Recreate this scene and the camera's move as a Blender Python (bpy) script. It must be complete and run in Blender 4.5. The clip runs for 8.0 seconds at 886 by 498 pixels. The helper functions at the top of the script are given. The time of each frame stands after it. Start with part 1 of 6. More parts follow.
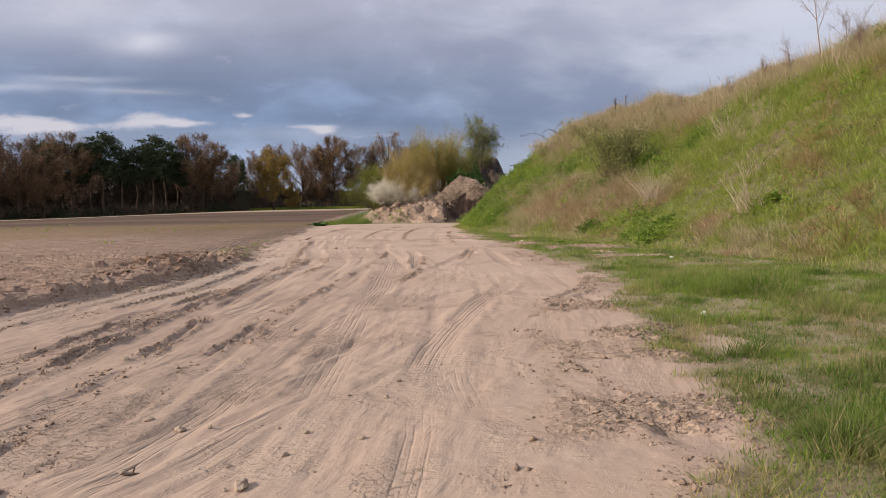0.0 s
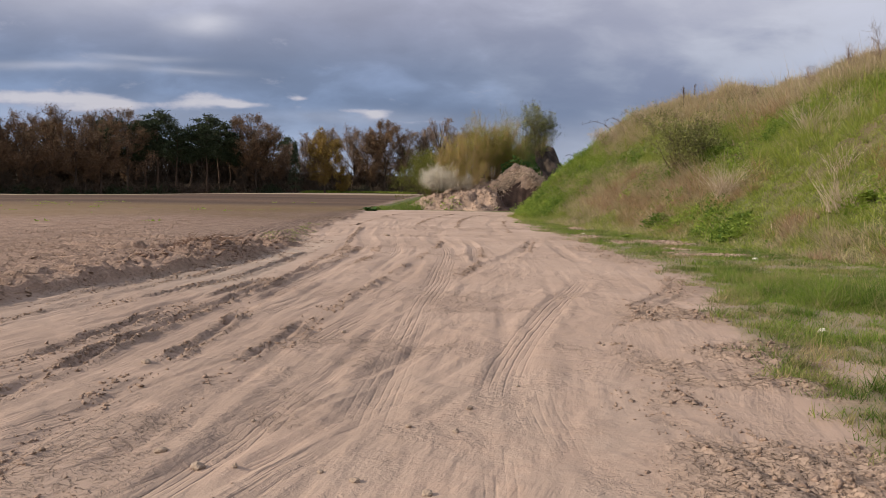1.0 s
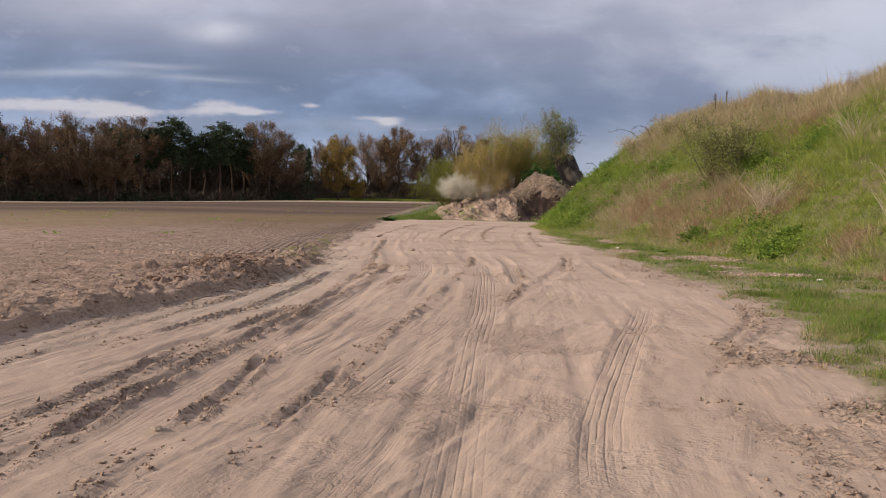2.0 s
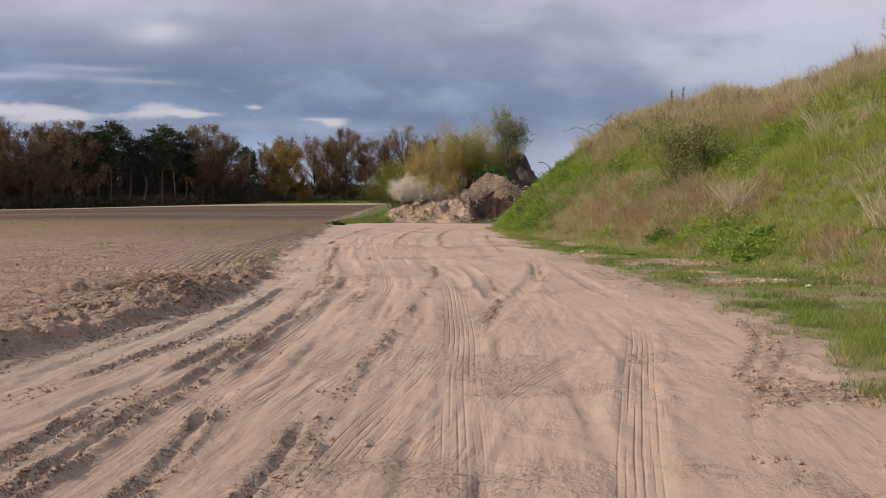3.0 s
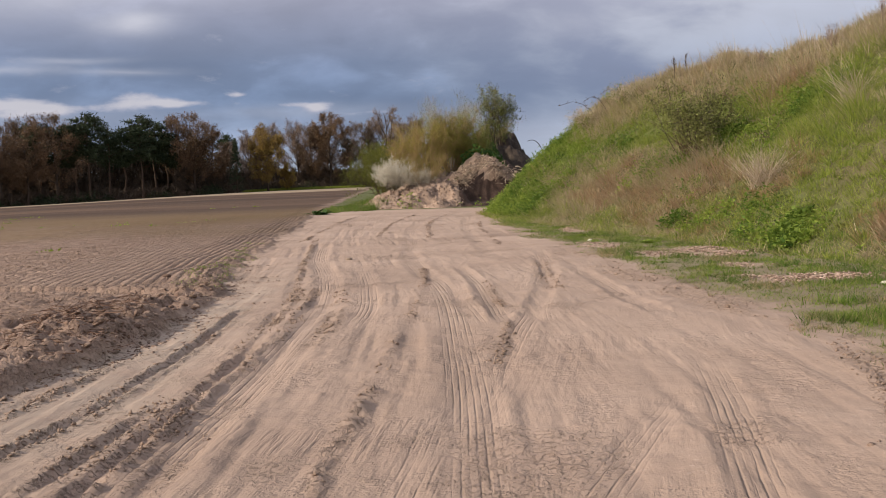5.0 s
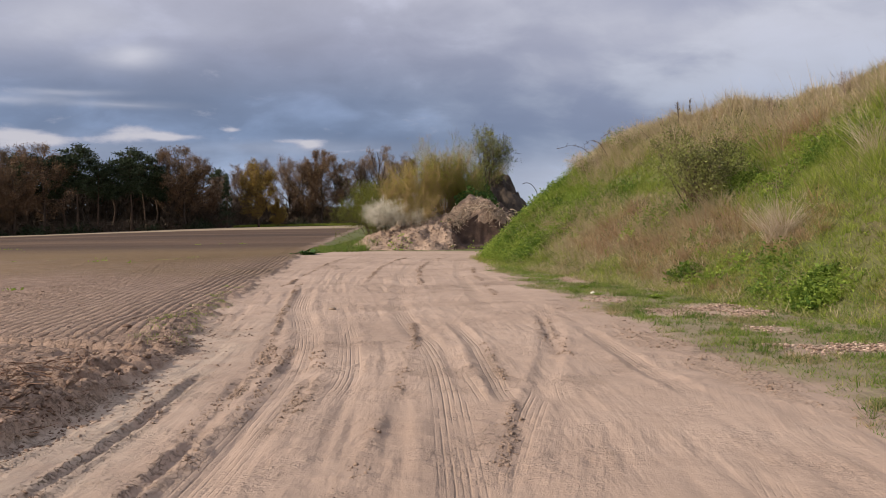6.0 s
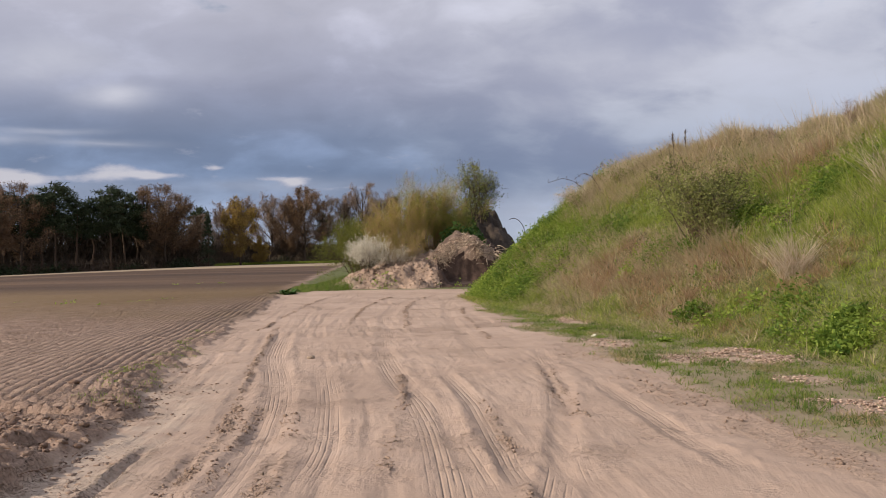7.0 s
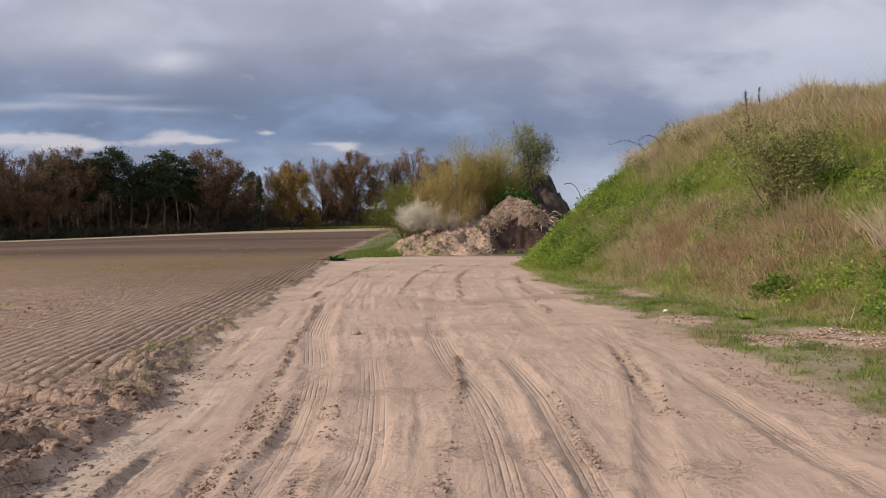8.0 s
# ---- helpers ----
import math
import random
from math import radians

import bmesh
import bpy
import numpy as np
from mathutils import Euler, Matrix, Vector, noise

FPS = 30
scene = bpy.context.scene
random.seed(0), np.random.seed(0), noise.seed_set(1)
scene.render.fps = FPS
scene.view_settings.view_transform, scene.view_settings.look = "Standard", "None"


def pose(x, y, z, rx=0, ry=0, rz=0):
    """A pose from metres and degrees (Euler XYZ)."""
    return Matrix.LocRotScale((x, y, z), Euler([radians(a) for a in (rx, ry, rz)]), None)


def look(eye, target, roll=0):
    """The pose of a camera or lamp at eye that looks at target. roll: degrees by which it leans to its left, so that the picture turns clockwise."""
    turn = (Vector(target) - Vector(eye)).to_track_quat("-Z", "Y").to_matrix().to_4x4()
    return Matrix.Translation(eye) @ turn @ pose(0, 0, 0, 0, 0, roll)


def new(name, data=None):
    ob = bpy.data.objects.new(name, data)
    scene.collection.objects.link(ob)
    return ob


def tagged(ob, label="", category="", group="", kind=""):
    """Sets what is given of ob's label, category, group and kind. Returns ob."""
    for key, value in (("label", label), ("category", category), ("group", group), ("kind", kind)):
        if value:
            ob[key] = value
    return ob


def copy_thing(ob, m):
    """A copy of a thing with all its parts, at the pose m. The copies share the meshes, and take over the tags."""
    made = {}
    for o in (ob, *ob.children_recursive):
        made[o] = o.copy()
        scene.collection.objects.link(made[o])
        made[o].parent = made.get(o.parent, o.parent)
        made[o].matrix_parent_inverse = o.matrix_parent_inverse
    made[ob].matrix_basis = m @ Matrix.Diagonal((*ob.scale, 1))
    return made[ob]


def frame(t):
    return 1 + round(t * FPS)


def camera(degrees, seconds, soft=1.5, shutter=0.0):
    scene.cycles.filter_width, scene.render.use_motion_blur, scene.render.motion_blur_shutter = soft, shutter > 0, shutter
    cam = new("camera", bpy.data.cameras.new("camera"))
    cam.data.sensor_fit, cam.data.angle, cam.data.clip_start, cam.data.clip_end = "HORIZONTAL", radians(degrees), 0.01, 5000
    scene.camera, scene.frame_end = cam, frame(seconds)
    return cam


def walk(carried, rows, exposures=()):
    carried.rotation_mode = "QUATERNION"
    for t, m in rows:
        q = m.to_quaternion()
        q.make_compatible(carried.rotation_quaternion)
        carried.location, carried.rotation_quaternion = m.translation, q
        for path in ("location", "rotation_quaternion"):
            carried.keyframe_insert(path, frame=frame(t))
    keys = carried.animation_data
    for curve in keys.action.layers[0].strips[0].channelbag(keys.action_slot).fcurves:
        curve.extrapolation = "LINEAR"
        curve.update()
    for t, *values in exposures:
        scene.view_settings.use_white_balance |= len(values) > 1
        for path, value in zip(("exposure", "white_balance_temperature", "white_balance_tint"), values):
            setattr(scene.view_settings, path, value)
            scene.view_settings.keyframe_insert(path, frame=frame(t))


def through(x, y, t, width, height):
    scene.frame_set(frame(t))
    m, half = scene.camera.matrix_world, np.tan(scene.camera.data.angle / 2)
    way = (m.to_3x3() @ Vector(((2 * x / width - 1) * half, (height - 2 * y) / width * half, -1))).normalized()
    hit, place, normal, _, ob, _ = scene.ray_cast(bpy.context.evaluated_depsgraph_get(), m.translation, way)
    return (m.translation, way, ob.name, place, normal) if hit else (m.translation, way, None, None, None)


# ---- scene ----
cam = camera(54.0, 8.0, soft=0.85)
ROWS = [
    (0, -0.000, -0.400, 1.167, -2.93, -3.15, 0.90),
    (0.5, -0.133, 0.173, 1.152, 0.71, -4.12, -0.12),
    (1, -0.161, 0.756, 1.159, 0.35, -3.97, -0.92),
    (1.5, -0.348, 1.328, 1.189, 2.99, -3.51, -1.50),
    (1.7, -0.437, 1.550, 1.223, 1.61, -3.66, -1.45),
    (2.8, -0.732, 2.804, 1.340, 0.63, -2.94, -0.37),
    (3, -0.774, 3.039, 1.355, -2.33, -3.48, -0.05),
    (3.5, -0.818, 3.633, 1.367, -3.13, -4.59, 0.90),
    (4, -0.894, 4.235, 1.420, -1.36, -3.54, 0.98),
    (4.5, -0.797, 4.831, 1.443, -3.38, -2.40, 2.11),
    (5, -0.718, 5.408, 1.494, -3.23, -4.76, 2.05),
    (5.2, -0.752, 5.637, 1.521, -4.58, -2.81, 1.17),
    (6.3, -0.666, 7.142, 1.612, -3.59, -2.02, 0.52),
    (6.5, -0.679, 7.415, 1.622, -4.03, -1.68, 0.54),
    (7, -0.681, 8.068, 1.612, -4.84, 0.22, 1.04),
    (7.5, -0.731, 8.727, 1.617, -2.08, -2.45, 0.55),
    (8, -0.689, 9.350, 1.636, -1.53, -2.02, 0.82),
]
walk(cam, [(t, pose(x, y, z, 90 + pitch, roll, yaw)) for t, x, y, z, yaw, pitch, roll in ROWS],
     exposures=[(0.0, 0.14), (0.5, 0.06), (1.0, 0.0), (8.0, 0.0)])


# ------------------------------------------------------------------ node helpers
class Nodes:
    """Short hand for building a node tree."""

    def __init__(self, tree):
        self.tree = tree
        tree.nodes.clear()

    def add(self, kind):
        return self.tree.nodes.new(kind)

    def link(self, a, b):
        self.tree.links.new(a, b)

    def put(self, socket, value):
        if isinstance(value, bpy.types.NodeSocket):
            self.link(value, socket)
        elif isinstance(value, (tuple, list)) and len(value) == 3 and socket.type == "RGBA":
            socket.default_value = (*value, 1)
        else:
            socket.default_value = value

    def math(self, op, a, b=0.0, clamp=False):
        node = self.add("ShaderNodeMath")
        node.operation, node.use_clamp = op, clamp
        self.put(node.inputs[0], a)
        self.put(node.inputs[1], b)
        return node.outputs[0]

    def mix(self, fac, a, b, blend="MIX"):
        node = self.add("ShaderNodeMix")
        node.data_type, node.blend_type = "RGBA", blend
        self.put(node.inputs[0], fac)
        self.put(node.inputs[6], a)
        self.put(node.inputs[7], b)
        return node.outputs[2]

    def noise(self, vector, scale, detail=4.0, rough=0.55, distort=0.0):
        node = self.add("ShaderNodeTexNoise")
        if vector is not None:
            self.link(vector, node.inputs["Vector"])
        node.inputs["Scale"].default_value = scale
        node.inputs["Detail"].default_value = detail
        node.inputs["Roughness"].default_value = rough
        node.inputs["Distortion"].default_value = distort
        return node.outputs["Fac"]

    def ramp(self, fac, stops):
        node = self.add("ShaderNodeValToRGB")
        self.link(fac, node.inputs[0])
        els = node.color_ramp.elements
        while len(els) < len(stops):
            els.new(0.5)
        for el, (pos, col) in zip(els, stops):
            el.position = pos
            el.color = (*col, 1) if isinstance(col, tuple) else (col, col, col, 1)
        return node.outputs[0]

    def span(self, fac, lo, hi):
        node = self.add("ShaderNodeMapRange")
        node.interpolation_type = "SMOOTHSTEP"
        self.put(node.inputs[0], fac)
        node.inputs[1].default_value, node.inputs[2].default_value = lo, hi
        return node.outputs[0]

    def scaled(self, vector, x, y, z):
        node = self.add("ShaderNodeMapping")
        self.link(vector, node.inputs[0])
        node.inputs["Scale"].default_value = (x, y, z)
        return node.outputs[0]

    def attr(self, name):
        node = self.add("ShaderNodeAttribute")
        node.attribute_name = name
        return node.outputs["Fac"]

    def bump(self, height, strength, distance, normal=None):
        node = self.add("ShaderNodeBump")
        self.put(node.inputs["Strength"], strength)
        node.inputs["Distance"].default_value = distance
        self.link(height, node.inputs["Height"])
        if normal is not None:
            self.link(normal, node.inputs["Normal"])
        return node.outputs[0]


# ------------------------------------------------------------------ light
SUN_EL, SUN_BACK = 27.0, 16.0   # height of the sun, and how far it stands behind the square of the track, degrees
to_sun = Vector((-math.cos(radians(SUN_EL)) * math.cos(radians(SUN_BACK)),
                 -math.cos(radians(SUN_EL)) * math.sin(radians(SUN_BACK)), math.sin(radians(SUN_EL))))
sun_data = bpy.data.lights.new("sun", "SUN")
sun_data.energy, sun_data.angle, sun_data.color = 4.9, radians(0.6), (1.0, 0.87, 0.70)
sun = new("sun", sun_data)
sun.matrix_world = look(to_sun * 50, (0, 0, 0))

world = bpy.data.worlds.new("world")
world.use_nodes = True
scene.world = world
n = Nodes(world.node_tree)
sky = n.add("ShaderNodeTexSky")
sky.sky_type, sky.sun_disc = "NISHITA", False
sky.sun_elevation, sky.sun_rotation = radians(SUN_EL), math.atan2(to_sun.x, to_sun.y)
gen = n.add("ShaderNodeTexCoord").outputs["Generated"]
sep = n.add("ShaderNodeSeparateXYZ")
n.link(gen, sep.inputs[0])
dx, dy, dz = sep.outputs
flat = n.math("ADD", n.math("MAXIMUM", dz, 0.0), 0.42)
plane = n.add("ShaderNodeCombineXYZ")
n.link(n.math("DIVIDE", dx, flat), plane.inputs[0])
n.link(n.math("DIVIDE", dy, flat), plane.inputs[1])
plane = plane.outputs[0]
big = n.noise(n.scaled(plane, 1.1, 1.2, 1.0), 1.7, 3.0, 0.5, 0.3)
puff = n.noise(n.scaled(plane, 1.3, 1.6, 1.0), 4.6, 6.0, 0.55, 0.25)
mass = n.math("ADD", n.math("MULTIPLY", big, 0.68), n.math("MULTIPLY", puff, 0.32))
# height in the sky: pale haze low down, the dark shelf of cloud above it, then lighter layers
layer = n.ramp(n.math("MAXIMUM", dz, 0.0), [(0.0, (0.44, 0.49, 0.58)), (0.04, (0.31, 0.37, 0.50)), (0.085, (0.165, 0.225, 0.35)), (0.13, (0.19, 0.24, 0.36)),
                                           (0.19, (0.315, 0.335, 0.445)), (0.26, (0.455, 0.46, 0.555)), (0.45, (0.62, 0.62, 0.68)), (1.0, (0.66, 0.69, 0.77))])
shade = n.ramp(mass, [(0.34, 0.86), (0.46, 0.96), (0.53, 1.06), (0.62, 1.40)])
cloud = n.mix(1.0, layer, shade, "MULTIPLY")
# the bank of cloud thins towards the right
bright = n.math("MULTIPLY", n.span(dx, -0.08, 0.36), n.span(dz, 0.0, 0.16))
cloud = n.mix(n.math("MULTIPLY", bright, 0.56), cloud, n.mix(n.span(mass, 0.42, 0.58), (0.35, 0.38, 0.52), (0.66, 0.68, 0.76)))
# single clouds ahead of the walk, each by its bearing and height as slopes, with ragged outlines
ahead = n.math("MAXIMUM", dy, 0.05)
ragged = n.noise(n.scaled(gen, 20.0, 20.0, 46.0), 1.0, 6.0, 0.6, 0.2)
drift = n.noise(n.scaled(gen, 6.0, 6.0, 22.0), 1.0, 4.0, 0.55, 0.4)
bearing = n.math("ADD", n.math("DIVIDE", dx, ahead), n.math("MULTIPLY", n.math("SUBTRACT", drift, 0.5), 0.06))
rise = n.math("ADD", n.math("DIVIDE", dz, ahead), n.math("MULTIPLY", n.math("SUBTRACT", drift, 0.5), 0.020))


def clouds(spots):
    """Soft ellipses in the sky: bearing, height, half width, half height, weight."""
    total = 0.0
    for at, up, wide, high, weight in spots:
        a = n.math("DIVIDE", n.math("SUBTRACT", bearing, at), wide)
        b = n.math("DIVIDE", n.math("SUBTRACT", rise, up), high)
        q = n.math("ADD", n.math("MULTIPLY", a, a), n.math("MULTIPLY", b, b))
        total = n.math("ADD", total, n.math("MULTIPLY", n.math("POWER", 2.718, n.math("MULTIPLY", q, -1.0)), weight))
    return total


veil = clouds([(-0.42, 0.082, 0.18, 0.016, 0.26), (-0.10, 0.078, 0.10, 0.010, 0.25), (-0.343, 0.228, 0.07, 0.030, 0.45), (-0.216, 0.213, 0.10, 0.018, 0.26), (-0.43, 0.212, 0.10, 0.025, 0.36), (-0.285, 0.181, 0.040, 0.012, 0.85), (-0.45, 0.133, 0.09, 0.005, 0.42),
               (-0.36, 0.142, 0.06, 0.004, 0.36), (-0.30, 0.128, 0.06, 0.004, 0.34), (0.287, 0.221, 0.10, 0.030, 0.55), (0.21, 0.168, 0.05, 0.018, 0.22),
               (0.175, 0.045, 0.09, 0.028, 0.30), (0.50, 0.235, 0.13, 0.04, 0.22)])
veil = n.math("MULTIPLY", veil, n.math("ADD", 0.55, n.math("MULTIPLY", ragged, 0.9)), True)
cloud = n.mix(veil, cloud, (0.58, 0.59, 0.68))
heaps = clouds([(-0.42, 0.090, 0.15, 0.006, 0.55), (-0.26, 0.092, 0.12, 0.004, 0.40), (-0.475, 0.096, 0.045, 0.008, 1.0), (-0.405, 0.096, 0.042, 0.008, 1.0), (-0.375, 0.086, 0.035, 0.006, 0.8), (-0.44, 0.083, 0.05, 0.005, 0.7), (-0.285, 0.100, 0.032, 0.007, 1.05), (-0.245, 0.093, 0.024, 0.005, 0.9),
                (-0.165, 0.102, 0.014, 0.003, 0.8), (-0.105, 0.086, 0.036, 0.004, 0.9), (-0.088, 0.081, 0.014, 0.005, 1.0), (-0.03, 0.074, 0.045, 0.003, 0.7), (-0.56, 0.096, 0.05, 0.008, 1.0), (-0.66, 0.094, 0.06, 0.009, 0.9)])
heaps = n.math("ADD", heaps, n.math("MULTIPLY", n.math("SUBTRACT", ragged, 0.5), 2.2))
heaped = n.span(heaps, 0.24, 0.80)
cloud = n.mix(n.math("MULTIPLY", heaped, 0.85), cloud, n.mix(n.span(heaps, 0.5, 1.2), (0.40, 0.42, 0.53), (0.62, 0.60, 0.65)))
gap = n.math("MULTIPLY", n.span(puff, 0.60, 0.72), n.span(dz, 0.20, 0.30))
blue = n.mix(1.0, sky.outputs[0], (0.09, 0.09, 0.09), "MULTIPLY")
seen = n.mix(n.math("MULTIPLY", gap, 0.6), cloud, blue)
back = n.add("ShaderNodeBackground")
n.link(seen, back.inputs[0])
back.inputs[1].default_value = 1.0
n.link(back.outputs[0], n.add("ShaderNodeOutputWorld").inputs[0])
scene.view_settings.exposure = 0.0


# ------------------------------------------------------------------ materials
def material(name):
    mat = bpy.data.materials.new(name)
    mat.use_nodes = True
    nodes = Nodes(mat.node_tree)
    out = nodes.add("ShaderNodeOutputMaterial")
    shader = nodes.add("ShaderNodeBsdfPrincipled")
    nodes.link(shader.outputs[0], out.inputs[0])
    shader.inputs["Specular IOR Level"].default_value = 0.25
    return mat, nodes, shader, out


def ground_material():
    """Sand, tilled soil and turf, blended by what lies where."""
    mat, n, sh, _ = material("ground")
    pos = n.add("ShaderNodeNewGeometry").outputs["Position"]
    flow = n.add("ShaderNodeCombineXYZ")
    n.link(n.attr("across"), flow.inputs[0])
    n.link(n.math("MULTIPLY", n.attr("along"), 0.10), flow.inputs[1])
    streak = n.noise(flow.outputs[0], 8.0, 3.0, 0.5)
    slants = []
    for lines, scale in ((n.math("ADD", n.attr("across"), n.math("MULTIPLY", n.attr("along"), -0.22)), 9.0), (n.attr("scratch"), 12.0)):
        flow = n.add("ShaderNodeCombineXYZ")
        n.link(lines, flow.inputs[0])
        n.link(n.math("MULTIPLY", n.attr("along"), 0.07), flow.inputs[1])
        slants.append(n.noise(flow.outputs[0], scale, 4.0, 0.55))
    broad = n.noise(pos, 0.45, 4.0, 0.55, 0.4)
    mid = n.noise(pos, 2.6, 5.0, 0.6)
    lump = n.noise(pos, 10.0, 3.0, 0.5, 0.2)
    fine = n.noise(pos, 30.0, 4.0, 0.65)
    dents = n.span(n.noise(n.scaled(pos, 1.0, 1.4, 1.0), 13.0, 3.0, 0.55, 0.25), 0.50, 0.60)
    crumbs = n.noise(pos, 95.0, 2.0, 0.6)
    broken = n.span(n.noise(pos, 1.3, 4.0, 0.6, 0.6), 0.47, 0.62)
    where = n.noise(n.scaled(pos, 0.9, 0.5, 1.0), 0.9, 3.0, 0.5, 0.5)
    scraped = n.span(where, 0.42, 0.54)
    scraped_b = n.span(n.noise(n.scaled(pos, 0.8, 0.6, 1.0), 1.1, 3.0, 0.5, 0.8), 0.48, 0.58)
    scraped_c = n.math("SUBTRACT", 1.0, n.span(where, 0.36, 0.47))
    sand = n.ramp(n.math("ADD", n.math("MULTIPLY", broad, 0.6), n.math("MULTIPLY", mid, 0.4)),
                  [(0.28, (0.303, 0.216, 0.171)), (0.5, (0.383, 0.278, 0.222)), (0.72, (0.462, 0.343, 0.279))])
    sand = n.mix(n.math("MULTIPLY", n.math("MULTIPLY", n.span(streak, 0.55, 0.72), scraped), 0.35), sand, (0.31, 0.215, 0.16))
    sand = n.mix(n.math("MULTIPLY", n.span(fine, 0.58, 0.72), 0.30), sand, (0.60, 0.475, 0.395))
    sand = n.mix(n.math("MULTIPLY", n.math("MULTIPLY", n.span(lump, 0.56, 0.70), broken), 0.35), sand, (0.26, 0.18, 0.135))
    sand = n.mix(n.math("MULTIPLY", n.span(crumbs, 0.62, 0.75), 0.22), sand, (0.26, 0.18, 0.14))
    sand = n.mix(n.math("MULTIPLY", n.attr("pale"), n.math("MULTIPLY", n.span(n.math("ADD", mid, n.math("MULTIPLY", fine, 0.4)), 0.50, 0.80), 0.6)), sand, (0.47, 0.385, 0.315))
    sand = n.mix(n.math("MULTIPLY", n.attr("stained"), n.span(mid, 0.25, 0.55)), sand, (0.25, 0.182, 0.146))
    sand = n.mix(n.attr("grey"), sand, n.mix(mid, (0.22, 0.172, 0.145), (0.33, 0.262, 0.222)))
    sand = n.mix(n.attr("churned"), sand, n.ramp(fine, [(0.35, (0.20, 0.14, 0.105)), (0.6, (0.40, 0.29, 0.22))]))
    soil = n.ramp(n.math("ADD", n.math("MULTIPLY", fine, 0.5), n.math("MULTIPLY", mid, 0.5)),
                  [(0.32, (0.150, 0.100, 0.077)), (0.52, (0.285, 0.198, 0.155)), (0.7, (0.42, 0.306, 0.243))])
    # far soil: a redder brown, also darkened for the cloud shadow over it
    shaded_far_soil = n.ramp(n.noise(n.scaled(pos, 0.02, 0.10, 1.0), 1.0, 4.0, 0.55),
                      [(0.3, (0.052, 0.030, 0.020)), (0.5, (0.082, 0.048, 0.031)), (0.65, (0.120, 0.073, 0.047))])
    soil = n.mix(n.attr("far"), soil, shaded_far_soil)
    soil = n.mix(n.attr("sprouts"), soil, (0.165, 0.108, 0.046))
    soil = n.mix(n.attr("strip"), soil, (0.31, 0.235, 0.165))
    turf = n.ramp(n.math("ADD", n.math("MULTIPLY", mid, 0.5), n.math("MULTIPLY", fine, 0.5)), [(0.34, (0.052, 0.060, 0.019)), (0.5, (0.100, 0.110, 0.035)), (0.66, (0.172, 0.165, 0.066))])
    turf = n.mix(n.attr("dry"), turf, (0.125, 0.098, 0.055))
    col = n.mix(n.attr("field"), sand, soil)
    col = n.mix(n.attr("grass"), col, turf)
    n.link(col, sh.inputs["Base Color"])
    sh.inputs["Roughness"].default_value = 0.95
    rib = n.math("SINE", n.math("MULTIPLY", n.attr("tread_u"), math.pi / 0.046))
    lane = n.add("ShaderNodeCombineXYZ")
    n.link(n.math("MULTIPLY", n.attr("tread_u"), 22.0), lane.inputs[0])
    n.link(n.math("MULTIPLY", n.attr("along"), 0.9), lane.inputs[1])
    worn = n.span(n.noise(lane.outputs[0], 1.0, 4.0, 0.6), 0.34, 0.60)
    rib = n.math("MULTIPLY", n.math("MULTIPLY", n.math("POWER", n.math("ABSOLUTE", rib), 7.0), n.attr("tread_m")), worn)
    b = n.bump(streak, n.math("MULTIPLY", scraped, 0.6), 0.038)
    b = n.bump(slants[0], n.math("MULTIPLY", scraped_b, 0.60), 0.032, b)
    b = n.bump(n.span(slants[1], 0.38, 0.62), n.math("MULTIPLY", n.math("MULTIPLY", n.math("ADD", 0.2, scraped_c), 0.6), n.attr("scratched")), 0.024, b)
    b = n.bump(rib, 1.0, -0.008, b)
    furrow = n.math("MULTIPLY", n.math("POWER", n.math("ABSOLUTE", n.math("SINE", n.math("MULTIPLY", n.attr("row_u"), math.pi / 0.165))), 0.5), n.attr("row_m"))
    b = n.bump(furrow, n.span(n.math("ADD", mid, n.math("MULTIPLY", lump, 0.5)), 0.35, 0.85), 0.050, b)
    b = n.bump(mid, 0.25, 0.05, b)
    plates = n.span(n.noise(n.scaled(pos, 1.0, 1.25, 1.0), 9.0, 5.0, 0.62, 0.5), 0.50, 0.55)
    chips = n.span(n.noise(n.scaled(pos, 1.1, 1.0, 1.0), 23.0, 4.0, 0.6, 0.4), 0.52, 0.57)
    b = n.bump(plates, n.attr("torn"), 0.035, b)
    b = n.bump(chips, n.attr("torn"), 0.016, b)
    b = n.bump(dents, n.math("MULTIPLY", broken, 0.40), 0.014, b)
    b = n.bump(lump, n.math("ADD", 0.22, n.math("MULTIPLY", broken, 0.35)), 0.030, b)
    b = n.bump(fine, n.math("ADD", 0.30, n.math("MULTIPLY", broken, 0.45)), 0.014, b)
    b = n.bump(crumbs, 0.35, 0.008, b)
    n.link(b, sh.inputs["Normal"])
    return mat


